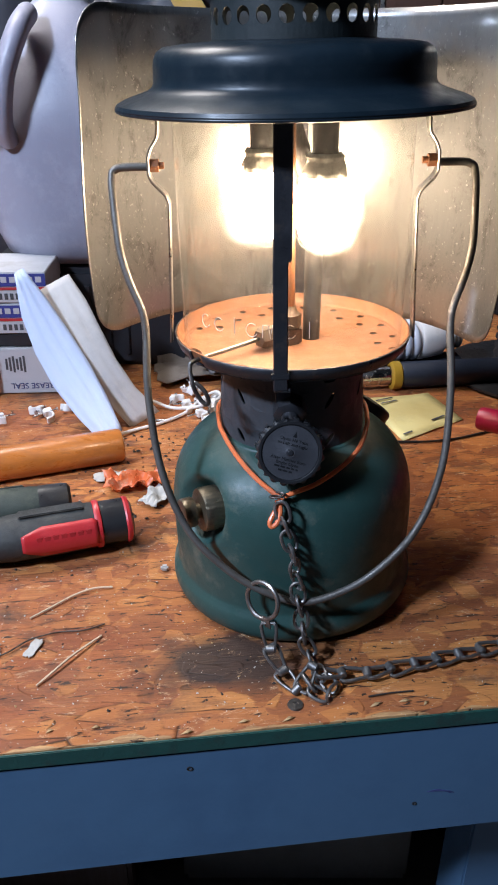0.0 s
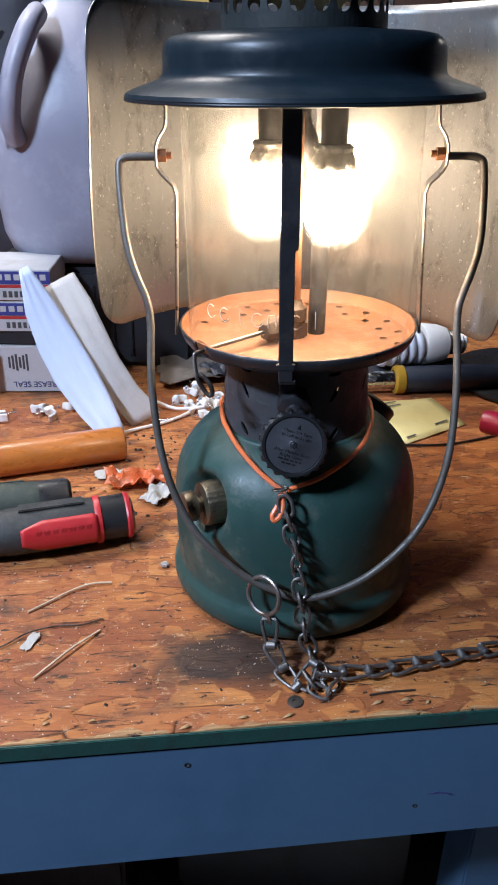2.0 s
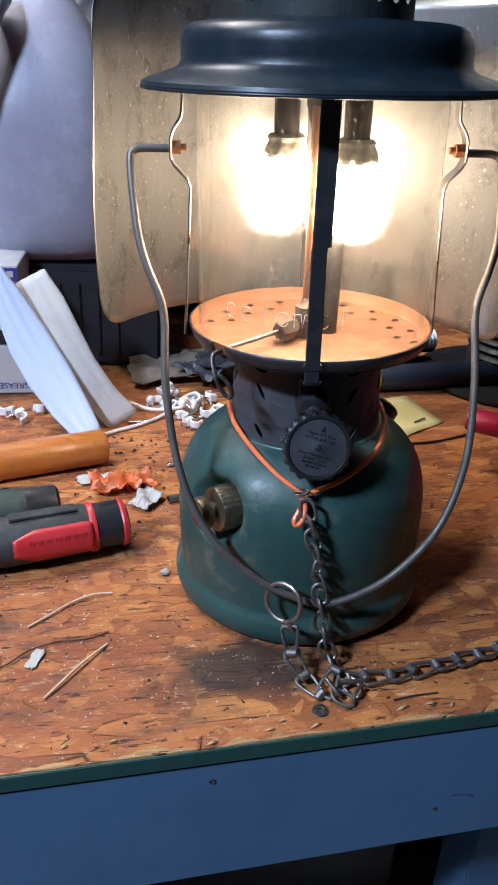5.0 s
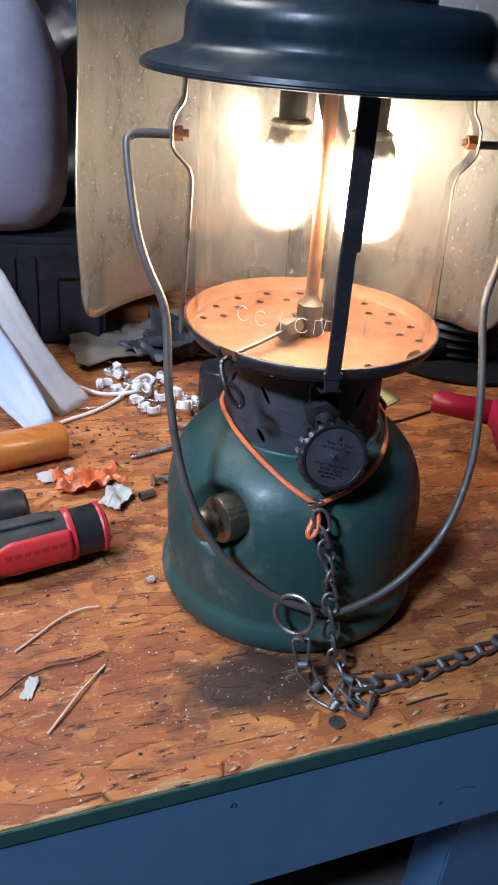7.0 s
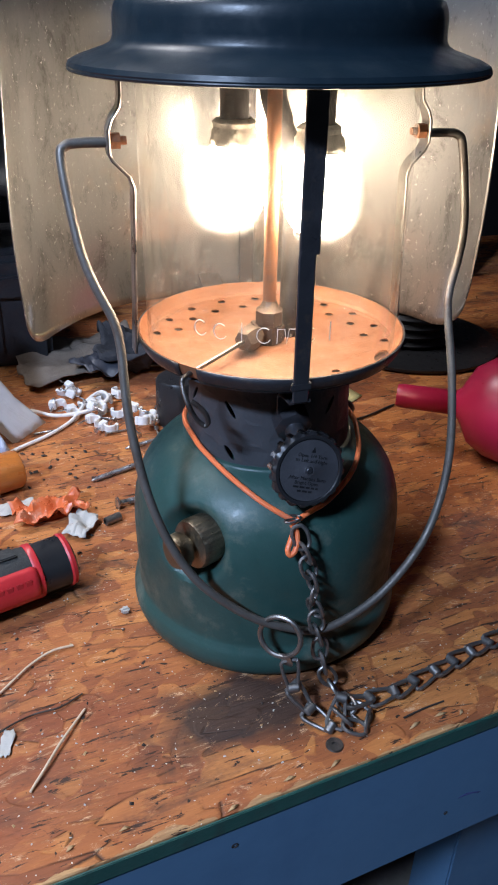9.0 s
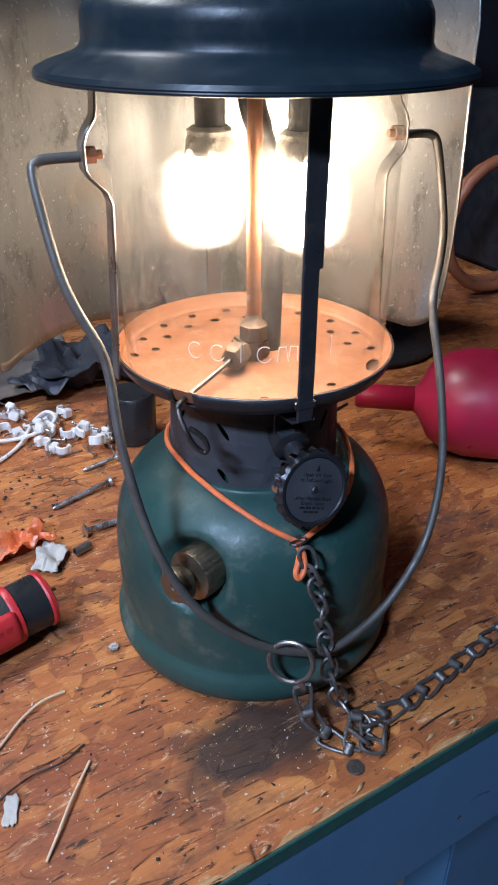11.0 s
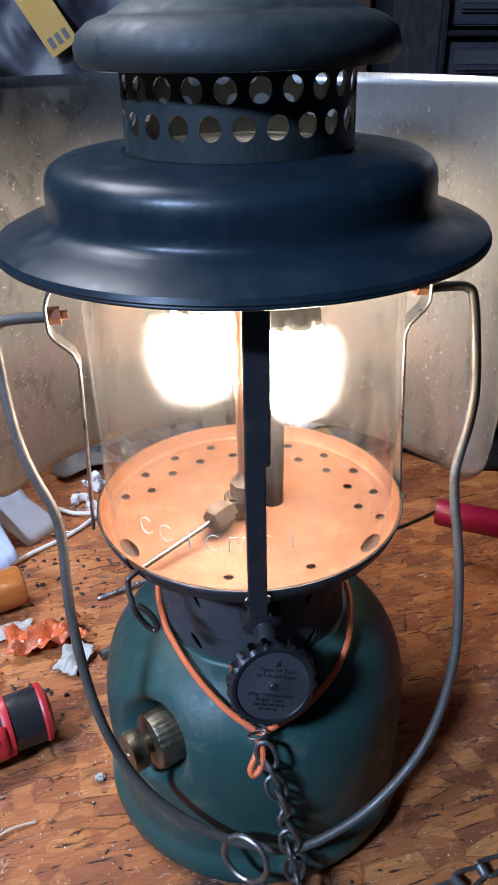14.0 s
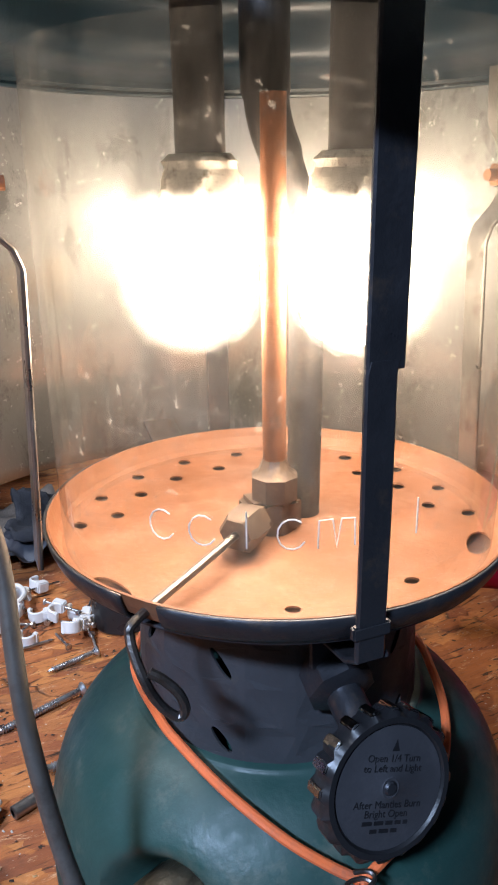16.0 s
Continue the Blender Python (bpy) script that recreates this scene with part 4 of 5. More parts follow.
def bail_points():
    right = [(0.0730, 0.000), (0.0900, 0.000), (0.0955, 0.0012), (0.0978, 0.005), (0.0980, 0.020), (0.0966, 0.044), (0.0925, 0.060), (0.0860, 0.077), (0.0846, 0.090), (0.0850, 0.105), (0.0848, 0.125), (0.0820, 0.156), (0.0757, 0.180),
             (0.0656, 0.2010), (0.0525, 0.2165), (0.0345, 0.2310), (0.0150, 0.2400)]
    left = [(-x + 0.0026 * min(1.0, max(0.0, (s - 0.13) / 0.04)) + 0.0018 * min(1.0, s / 0.04) * min(1.0, max(0.0, (0.18 - s) / 0.05)), s) for x, s in right]
    flat = left + [(0.000, 0.2430)] + list(reversed(right))
    return spline([(x + 0.0078 * (s / 0.24), BAIL_DOWN.y * s, 0.2675 + 0.020 * x + BAIL_DOWN.z * s) for x, s in flat], 5)


part("bail", tube(bail_points(), 0.00215, 12), BAIL_WIRE, lantern, "bent brown-grey wire carrying bail")

# ---- reflector clipped to the lantern ----
def reflector_sheet():
    bm = bmesh.new()
    R, lo, hi, z0, z1, corner = 0.1220, 3.0, 165.5, 0.1560, 0.3465, 0.031
    na, nz, cols = 120, 36, []
    for i in range(na + 1):
        a = radians(lo + (hi - lo) * i / na)
        s = min(a - radians(lo), radians(hi) - a) * R
        cut = corner - math.sqrt(max(0.0, corner ** 2 - max(0.0, corner - s) ** 2))
        warp = 0.0012 * math.sin(a * 3.1) + 0.0008 * math.sin(a * 7)
        cols.append([bm.verts.new(((R + warp + 0.0015 * math.sin(j / nz * 5)) * math.cos(a), (R + warp) * math.sin(a), z0 + cut + (z1 - z0 - 2 * cut) * j / nz)) for j in range(nz + 1)])
    for a, b in zip(cols, cols[1:]):
        for j in range(nz):
            bm.faces.new((a[j], b[j], b[j + 1], a[j + 1]))
    return bm


part("reflector", reflector_sheet(), REFLECTOR, lantern, "tarnished curved sheet-metal reflector", 1.2, 0.0006)
part("reflector_clip", merge(strap([(0, 0.1215, 0.170), (0, 0.0950, 0.160), (0, 0.0700, 0.1615)], 0.014, 0.0012, (1, 0, 0))), DARK_STEEL, lantern)

# ---- orange tie wire round the neck ----
def on_tank(deg, r, z):
    return tuple(LEAN_TOP @ Vector((r * math.cos(radians(deg)), r * math.sin(radians(deg)), z)))


tie = thing("tie_wire", "orange insulated wire twisted round the lantern's neck", "wire")
neck = [on_tank(d, r, z) for d, r, z in ((262, 0.0712, 0.1015), (257, 0.0690, 0.1045), (249, 0.0648, 0.1085), (240, 0.0600, 0.1125), (229, 0.0545, 0.1155), (214, 0.0495, 0.1185), (198, 0.0468, 0.1210), (165, 0.0462, 0.1225), (130, 0.0462, 0.1220),
                                          (90, 0.0462, 0.1215), (50, 0.0462, 0.1220), (15, 0.0464, 0.1225), (345, 0.0470, 0.1215), (330, 0.0495, 0.1190), (313, 0.0545, 0.1155), (296, 0.0605, 0.1120), (279, 0.0665, 0.1068), (268, 0.0698, 0.1038), (262, 0.0722, 0.1010))]
part("neck_wire", tube(spline(neck, 6), 0.0014, 9), ORANGE_WIRE, tie)
c = Vector(on_tank(261, 0.0735, 0.1010))
part("wire_eye", tube(spline([c, c + Vector((0.0006, -0.0018, -0.0020)), c + Vector((-0.0018, -0.0045, -0.0060)), c + Vector((-0.0040, -0.0068, -0.0098)), c + Vector((-0.0030, -0.0080, -0.0122)), c + Vector((-0.0002, -0.0072, -0.0105)),
                              c + Vector((0.0016, -0.0048, -0.0060)), c + Vector((0.0016, -0.0025, -0.0020)), c + Vector((0.0004, -0.001, 0.0008))], 6), 0.0014, 9), ORANGE_WIRE, tie)
part("twist", tube(spline([c + Vector((0.004 * math.cos(k), -0.001 + 0.0022 * math.sin(k), 0.0015 + 0.0004 * k)) for k in range(9)], 4), 0.0006, 6), DARK_STEEL, tie, "thin steel wire twist")

# ---- chains ----
def hoop(half_long, half_wide, r, flat=1.0):
    pts = []
    for k in range(20):
        a = 2 * math.pi * k / 20
        x, z = math.cos(a), math.sin(a)
        pts.append((half_wide * math.copysign(abs(x) ** 0.75, x), 0, half_long * math.copysign(abs(z) ** 0.85, z)))
    return tube(pts, r, 7, True, flat)


def sash_link():
    """A stamped link: two flat side bars, a cross bar at the wide end and a rolled knuckle at the narrow one."""
    bars = [strap([(k * 0.0036, 0, -0.0078), (k * 0.0044, 0, -0.0060), (k * 0.0040, 0, -0.0010), (k * 0.0024, 0.0004, 0.0072)], 0.0024, 0.0018, (0, 1, 0)) for k in (-1, 1)]
    roll = tube([(-0.0030, 0.0009, 0.0076), (-0.0024, 0.0010, 0.0076), (0.0024, 0.0010, 0.0076), (0.0030, 0.0009, 0.0076)], [0.0017, 0.0025, 0.0025, 0.0017], 12)
    return merge(*bars, roll, tube([(-0.0040, 0, -0.0078), (0.0040, 0, -0.0078)], 0.0011, 8))


def mesh_of(name, bm, material):
    finish(bm)
    me = bpy.data.meshes.new(name)
    bm.to_mesh(me)
    bm.free()
    me.materials.append(material)
    return me


def lay_chain(owner, name, me, pts, pitch, twist, jitter=0.0):
    """Links of one mesh at even steps along pts."""
    p = spline(pts, 14)
    run, want, count = 0.0, pitch / 2, 0
    for a, b in zip(p, p[1:]):
        d = (b - a).length
        while run + d >= want:
            q = a.lerp(b, (want - run) / d)
            rot = (b - a).to_track_quat("Z", "Y").to_matrix().to_4x4()
            ob = new(name, me)
            ob.parent = owner
            ob.matrix_world = Matrix.Translation(q) @ rot @ pose(0, 0, 0, random.uniform(-jitter, jitter), random.uniform(-jitter, jitter), twist(count))
            want += pitch
            count += 1
        run += d


jack = thing("hanging_chain", "thin dark steel chain hanging from the orange wire", "chain")
link_me = mesh_of("link", hoop(0.0062, 0.0039, 0.00105), HANGING_STEEL)
lay_chain(jack, "link", link_me, [(-0.0055, -0.0755, 0.1000), (-0.003, -0.0788, 0.0900), (-0.001, -0.0800, 0.081), (0.002, -0.0818, 0.068), (0.0045, -0.0820, 0.052), (0.0065, -0.0838, 0.036), (0.0090, -0.0872, 0.021), (0.0125, -0.0915, 0.010), (0.0165, -0.0985, 0.0045), (0.0190, -0.1060, 0.0030)], 0.0086,
          lambda k: 45 + 90 * (k % 2), 12)
lay_chain(jack, "link", link_me, [(0.0190, -0.1060, 0.0030), (0.0260, -0.1120, 0.0028), (0.0210, -0.1170, 0.0032), (0.0130, -0.1150, 0.0028), (0.0110, -0.1100, 0.006)], 0.0088, lambda k: 30 + 70 * k, 25)
sash = thing("sash_chain", "dull steel flat-link chain lying on the bench with an end ring", "chain")
sash_me = mesh_of("flat_link", sash_link(), CHAIN_STEEL)
lay_chain(sash, "flat_link", sash_me, [(-0.0115, -0.0905, 0.0300), (-0.0105, -0.0935, 0.0220), (-0.0070, -0.0985, 0.0110), (-0.0010, -0.1065, 0.0040), (0.0055, -0.1135, 0.0030)], 0.0138, lambda k: 35 - 20 * (k % 2), 8)
lay_chain(sash, "flat_link", sash_me, [(0.0055, -0.1135, 0.0034), (0.0125, -0.1060, 0.0075), (0.0220, -0.1040, 0.0060), (0.0400, -0.1025, 0.0042), (0.0630, -0.0975, 0.0040), (0.0960, -0.0880, 0.0040), (0.1280, -0.0785, 0.0040), (0.19, -0.0600, 0.0040), (0.30, -0.020, 0.0040), (0.46, 0.03, 0.004)], 0.0146,
          lambda k: 14 - 22 * (k % 2), 7)
rc, rn = Vector((-0.0150, -0.0850, 0.0425)), Vector((-0.62, -0.75, 0.22)).normalized()
rm = along(rc, rc + rn)
part("end_ring", tube([rm @ Vector((0.0108 * math.cos(a), 0.0108 * math.sin(a), 0)) for a in (2 * math.pi * k / 40 for k in range(40))], 0.0014, 9, True), DULL_STEEL, sash, "round steel ring hung on the bail")
part("ring_clip", strap([(-0.0135, -0.0895, 0.0345), (-0.0120, -0.0920, 0.0310), (-0.0118, -0.0905, 0.0275)], 0.0042, 0.0008, (0.75, -0.6, 0)), DULL_STEEL, sash)

# ---- tools and litter on the bench ----
def rod_between(a, b, profile, segs=40, ripple=None):
    """Turned shape lying from a to b; profile of (radius, distance from a)."""
    return lathe(profile, segs, along(a, b), ripple)


handle = rod_between((-0.1335, 0.1660, 0.0150), (-0.4300, 0.0540, 0.0150), [(0, 0), (0.0118, 0.0), (0.0138, 0.0012), (0.0147, 0.0040), (0.0148, 0.05), (0.0145, 0.12), (0.0140, 0.22), (0.0138, 0.31), (0, 0.311)], 40)
solo("tool_handle", handle, WOOD_HANDLE, "orange-brown varnished wooden tool handle lying down", "tool handle")


def screwdriver(label, tip_end, direction, r, body, accent, panel_turn, length=0.125):
    ob = thing("screwdriver", label, "screwdriver", group="screwdrivers")
    a = Vector(tip_end)
    b = a + Vector(direction).normalized()
    m = along(a, b)
    tri = lambda t, i: 1 + 0.05 * math.cos(3 * t + 0.5)
    part("grip", lathe([(0, 0.0235), (r * 0.93, 0.0235), (r * 0.97, 0.030), (r, 0.050), (r * 0.98, 0.085), (r * 0.86, 0.100), (r * 0.74, length - 0.018), (r * 0.82, length - 0.010), (r * 0.80, length - 0.002), (r * 0.5, length), (0, length)], 48, m, tri), body, ob)
    part("end_cap", lathe([(0, 0.0), (r * 0.72, 0.0), (r * 0.90, 0.0022), (r * 0.95, 0.006), (r * 0.94, 0.0236), (0, 0.0236)], 48, m, tri), BLACK_PLASTIC, ob)
    if accent is not None:
        part("end_disc", lathe([(r * 0.72, 0.0004), (r * 0.97, 0.0022), (r * 1.0, 0.0045), (r * 0.96, 0.0058)], 48, m, tri), accent, ob, "red end ring")
        part("grip_band", lathe([(r * 0.93, 0.0225), (r * 1.01, 0.0232), (r * 1.02, 0.0262), (r * 0.97, 0.0275)], 48, m, tri), accent, ob, "red band")
        bm = bmesh.new()
        rows = []
        for i in range(19):
            d = 0.0265 + 0.052 * i / 18
            w = 0.62 * (1 if i < 14 else 1 - 0.10 * (i - 13)) * (0.85 if i == 0 else 1)
            rows.append([bm.verts.new(m @ Vector(((r * 1.035) * math.cos(t) * tri(t, 0), (r * 1.035) * math.sin(t) * tri(t, 0), d))) for t in (panel_turn + w * (k / 6 - 0.5) * 2 for k in range(7))])
        for p, q in zip(rows, rows[1:]):
            for k in range(6):
                bm.faces.new((p[k], p[k + 1], q[k + 1], q[k]))
        panel = part("red_panel", bm, accent, ob, "smooth red inlay", thick=0.0014)
        marks = bmesh.new()
        for k in range(7):
            block((0.0010, 0.0070, 0.0042), (r * 1.062, 0, 0.033 + 0.0056 * k), 0.0004, m @ Matrix.Rotation(panel_turn, 4, "Z"), marks)
        part("embossed_bars", marks, RED_EMBOSS, panel)
    pad = bmesh.new()
    for k in range(14):
        tube([m @ Vector((r * 0.80 * math.cos(t), r * 0.80 * math.sin(t), length - 0.036 + 0.0022 * k)) for t in (2 * math.pi * q / 28 for q in range(28))], 0.0009, 5, True, bm=pad)
    part("grip_ribs", pad, body, ob)
    part("top_inlay", block((0.0016, 0.013, 0.045), (r * 1.0, 0, 0.056), 0.0007, m @ Matrix.Rotation(panel_turn + 1.5, 4, "Z")), body, ob)
    part("shaft", lathe([(0.0034, length - 0.002), (0.0034, length + 0.10), (0, length + 0.10)], 16, m), CHROME, ob)
    return ob


def facing(a, d, target):
    """The turn about a lying tool's own axis that points at target."""
    m = along(a, Vector(a) + Vector(d))
    v = m.to_3x3().inverted() @ Vector(target)
    return math.atan2(v.y, v.x)


screwdriver("black and red screwdriver with a rubber grip", (-0.1085, 0.0415, 0.0172), (-0.086, -0.0300, 0.0004), 0.0168, RUBBER, RED_PLASTIC, facing((-0.1085, 0.0415, 0.0172), (-0.086, -0.0300, 0), (0.1, -0.92, 0.22)))
screwdriver("dark green-black screwdriver with a rubber grip", (-0.1585, 0.0700, 0.0152), (-0.086, -0.0260, 0.0004), 0.0150, GREEN_RUBBER, None, 1.0)


def stem(name, pts, r, material, label, category="litter"):
    p = spline(pts, 7)
    solo(name, tube(p, [r * (0.8 + 0.35 * abs(noise.noise(q * 90))) for q in p], 7), material, label, category)


stem("dry_stem", [(-0.1610, -0.0510, 0.0012), (-0.1500, -0.0405, 0.0016), (-0.1380, -0.0285, 0.0018), (-0.1260, -0.0215, 0.0022), (-0.1140, -0.0188, 0.0012)], 0.0008, TWIG, "thin pale bent stem on the bench")
stem("dry_stem", [(-0.1425, -0.1090, 0.0012), (-0.1350, -0.0985, 0.0022), (-0.1260, -0.0850, 0.0026), (-0.1130, -0.0670, 0.0012)], 0.0008, TWIG, "thin pale straight stem on the bench")
stem("dark_wire", [(-0.2100, -0.0990, 0.0010), (-0.1720, -0.0860, 0.0012), (-0.1560, -0.0720, 0.0020), (-0.1400, -0.0640, 0.0012), (-0.1250, -0.0625, 0.0014), (-0.1130, -0.0560, 0.0010)], 0.0006, DARK_STEEL, "thin dark wire lying on the bench", "wire")
stem("dark_wire", [(0.095, 0.205, 0.0012), (0.125, 0.200, 0.0016), (0.165, 0.205, 0.0016), (0.21, 0.225, 0.0012)], 0.0013, BLACK_PLASTIC, "thin black cable on the bench", "cable")
stem("wood_sliver", [(0.0440, -0.1165, 0.0008), (0.0560, -0.1140, 0.0010), (0.0700, -0.1120, 0.0008)], 0.0006, GRIT, "thin dark sliver of wood")


def screw(label, head, tip, r, length_head):
    ob = thing("screw", label, "screw", group="loose screws")
    a, b = Vector(head), Vector(tip)
    l, m = (b - a).length, along(head, tip)
    part("screw_head", lathe([(0, 0), (0.0008, 0.0003), (length_head * 0.7, 0.0), (length_head, 0.0006), (length_head, 0.0012), (r, 0.0032)], 20, m), ZINC, ob)
    prof, z, k = [(r * 0.85, 0.003)], l * 0.30, 0
    prof.append((r * 0.85, z))
    while z < l - 0.004:
        prof += [(r * 0.72, z), (r * 1.1, z + 0.0006), (r * 0.72, z + 0.0012)]
        z += 0.0014
    prof += [(r * 0.5, l - 0.002), (0, l)]
    part("screw_thread", lathe(prof, 14, m), ZINC, ob)


screw("long zinc wood screw lying on the bench", (-0.0330, 0.1740, 0.0036), (-0.0830, 0.1555, 0.0018), 0.0021, 0.0040)
screw("short zinc screw lying on the bench", (-0.0690, 0.1160, 0.0042), (-0.0380, 0.1220, 0.0024), 0.0023, 0.0048)
screw("small zinc screw lying among the clips", (-0.0180, 0.2080, 0.0034), (-0.0500, 0.2000, 0.0018), 0.0017, 0.0034)
screw("small zinc screw lying behind the lantern", (0.0450, 0.2450, 0.0034), (0.0150, 0.2150, 0.0018), 0.0018, 0.0036)
solo("metal_ferrule", rod_between((-0.0800, 0.0960, 0.0030), (-0.0690, 0.1010, 0.0030), [(0.0018, 0), (0.0030, 0.0004), (0.0030, 0.0120), (0.0018, 0.0120)], 16), DULL_STEEL, "tiny steel sleeve on the bench", "sleeve", thick=0.0004)
solo("white_chip", rough_up(block((0.0052, 0.0042, 0.0042), (-0.0810, 0.0020, 0.0020), 0.0012), 0.003, 0.0006, 3.0), PAPER_BIT, "small white plaster chip", "chip")


def scrap(name, at, turn, w, h, amount, material, label, seed, tilt=0.0, nx=14, ny=12, thick=0.0004, size=0.018):
    bm = crumpled(nx, ny, w, h, amount, size, seed)
    bm.transform(pose(*at, tilt, 0, turn))
    low = min(v.co.z for v in bm.verts)
    bm.transform(Matrix.Translation((0, 0, 0.0006 - low + at[2])))
    solo(name, bm, material, label, "scrap", thick=thick)


scrap("film_wrapper", (-0.1170, 0.1180, 0), 14, 0.048, 0.026, 0.010, TAPE_ORANGE, "crumpled orange plastic film", 2.0, nx=22, ny=16, size=0.009)
scrap("paper_scrap", (-0.0965, 0.0955, 0), 60, 0.026, 0.018, 0.006, PAPER_BIT, "small torn white paper", 5.0, size=0.010)
scrap("paper_scrap", (-0.1400, 0.1320, 0), 15, 0.026, 0.014, 0.004, PAPER_BIT, "small torn white paper", 8.0, size=0.010)
scrap("paper_scrap", (-0.1520, -0.0780, 0), 75, 0.016, 0.006, 0.0015, PAPER_BIT, "small torn white paper", 9.0, size=0.008)
scrap("paper_scrap", (-0.1780, -0.0820, 0), 20, 0.014, 0.008, 0.002, PAPER_BIT, "small torn white paper", 12.0, size=0.008)
scrap("foam_sheet", (-0.0650, 0.3950, 0), 12, 0.135, 0.10, 0.016, FOAM, "crumpled grey-brown packing sheet", 3.0, nx=26, ny=20, thick=0.0015, size=0.05)
scrap("dark_rag", (0.0050, 0.3650, 0), -20, 0.10, 0.09, 0.030, RAG, "crumpled dark cloth rag on the bench", 6.0, nx=24, ny=20, thick=0.002, size=0.035)
scrap("plastic_film", (-0.0450, 0.3500, 0.010), 35, 0.060, 0.045, 0.014, FILM_BAG, "crumpled clear plastic film", 11.0, nx=20, ny=16, size=0.02)
scrap("foam_strip", (0.0180, 0.2000, 0), 48, 0.040, 0.012, 0.003, PAPER_BIT, "white torn foam strip", 16.0, size=0.03, thick=0.003)


def litter(name, n, area, size, material, label, seed):
    """Many small angular crumbs lying on the board, as one object."""
    rng = random.Random(seed)
    bm = bmesh.new()
    for k in range(n):
        x, y = rng.uniform(area[0], area[1]), rng.uniform(area[2], area[3])
        if x * x + y * y < 0.0068 or y < -0.125 + 0.135 * x:
            continue
        s = size * rng.uniform(0.4, 1.6)
        q = pose(x, y, s * 0.22, rng.uniform(-20, 20), rng.uniform(-20, 20), rng.uniform(0, 360))
        vs = [bm.verts.new(q @ Vector((s * a * rng.uniform(0.6, 1.3), s * b * rng.uniform(0.4, 1.0), s * 0.3 * cz))) for a, b, cz in ((-0.5, -0.5, 0), (0.5, -0.4, 0), (0.4, 0.5, 0), (-0.5, 0.4, 0), (0, 0, 1))]
        for i in range(4):
            bm.faces.new((vs[i], vs[(i + 1) % 4], vs[4]))
        bm.faces.new((vs[3], vs[2], vs[1], vs[0]))
    bmesh.ops.recalc_face_normals(bm, faces=bm.faces)
    solo(name, bm, material, label, "grit", kind="stuff")


litter("black_grit", 170, (-0.24, 0.05, -0.13, 0.24), 0.0015, GRIT, "dark grit scattered on the board", 1)
litter("black_grit", 120, (-0.19, -0.07, 0.06, 0.22), 0.0027, GRIT, "coarse dark crumbs on the board", 7)
litter("wood_crumbs", 260, (-0.24, 0.22, -0.14, 0.30), 0.0012, SPLINTER, "pale wood crumbs on the board", 2)
litter("white_dust", 260, (-0.20, 0.06, -0.14, 0.10), 0.0010, PAPER_BIT, "white dust specks on the board", 3)


def edge_splinters():
    rng = random.Random(4)
    bm = bmesh.new()
    for k in range(34):
        x = rng.uniform(-0.34, 0.28)
        if noise.noise(Vector((x * 14, 0, 2))) < -0.05:
            continue
        y = rng.uniform(0.0010, 0.011)
        l = rng.uniform(0.0015, 0.0045)
        q = BENCH @ pose(x, y, 0.0006, rng.uniform(-14, 14), rng.uniform(-8, 8), rng.uniform(-22, 22))
        vs = [bm.verts.new(q @ Vector(p)) for p in ((-l, -0.0006, -0.0004), (0, -0.0010, 0.0004), (l, 0.0002, -0.0003), (0, 0.0009, 0.0006))]
        bm.faces.new(vs)
    solo("edge_splinters", bm, SPLINTER, "splinters lifting along the board's front edge", "splinters", kind="stuff", thick=0.0005)


edge_splinters()


def cable_clip():
    ob = thing("cable_clip", "small white plastic cable clip with a steel nail", "cable clip", (0, 0, 0), 0, "loose cable clips")
    arc = [(0.0048 * math.cos(t), 0, 0.0048 * math.sin(t)) for t in (radians(-20 + 22 * k) for k in range(11))]
    part("clip_body", merge(strap(arc, 0.0075, 0.0018, (0, 1, 0)), block((0.0058, 0.0075, 0.0085), (0.0070, 0, 0.0015), 0.0008), block((0.0030, 0.0075, 0.0030), (-0.0048, 0, -0.0022), 0.0006)), WHITE_PLASTIC, ob)
    part("clip_nail", lathe([(0, 0.0125), (0.0021, 0.0122), (0.0021, 0.0114), (0.0008, 0.0110), (0.0008, -0.0120), (0, -0.0140)], 10, pose(0.0070, 0, 0)), ZINC, ob)
    return ob


first = cable_clip()
rng = random.Random(21)
spots = [(-0.060, 0.272), (-0.046, 0.262), (-0.072, 0.286), (-0.036, 0.246), (-0.052, 0.292), (-0.084, 0.268), (-0.022, 0.256), (-0.030, 0.226), (-0.068, 0.250), (-0.094, 0.290), (-0.078, 0.312), (-0.040, 0.305), (-0.014, 0.236), (-0.056, 0.236),
         (-0.088, 0.322), (-0.062, 0.262), (-0.236, 0.262), (-0.218, 0.246), (-0.262, 0.240), (-0.205, 0.268)]
for k, (x, y) in enumerate(spots):
    m = pose(x, y, 0.0050 + (0.008 if k in (3, 7, 15) else 0), rng.choice((90, 80, -90, 96)) + rng.uniform(-10, 10), rng.uniform(-25, 25), rng.uniform(0, 360))
    if k == 0:
        first.matrix_world = m
    else:
        copy_thing(first, m)
for k in range(7):
    x, y, a = -0.06 + rng.uniform(-0.04, 0.05), 0.265 + rng.uniform(-0.05, 0.04), rng.uniform(0, 6.28)
    solo("nail", rod_between((x, y, 0.0022), (x + 0.022 * math.cos(a), y + 0.022 * math.sin(a), 0.0012), [(0, 0), (0.0022, 0.0), (0.0022, 0.0007), (0.0009, 0.001), (0.0009, 0.020), (0, 0.022)], 10), ZINC, "small loose steel nail among the clips", "nail", "loose nails")

# face mask leaning on the cartons
mask = thing("face_mask", "pale blue pleated face mask leaning on the cartons", "face mask")


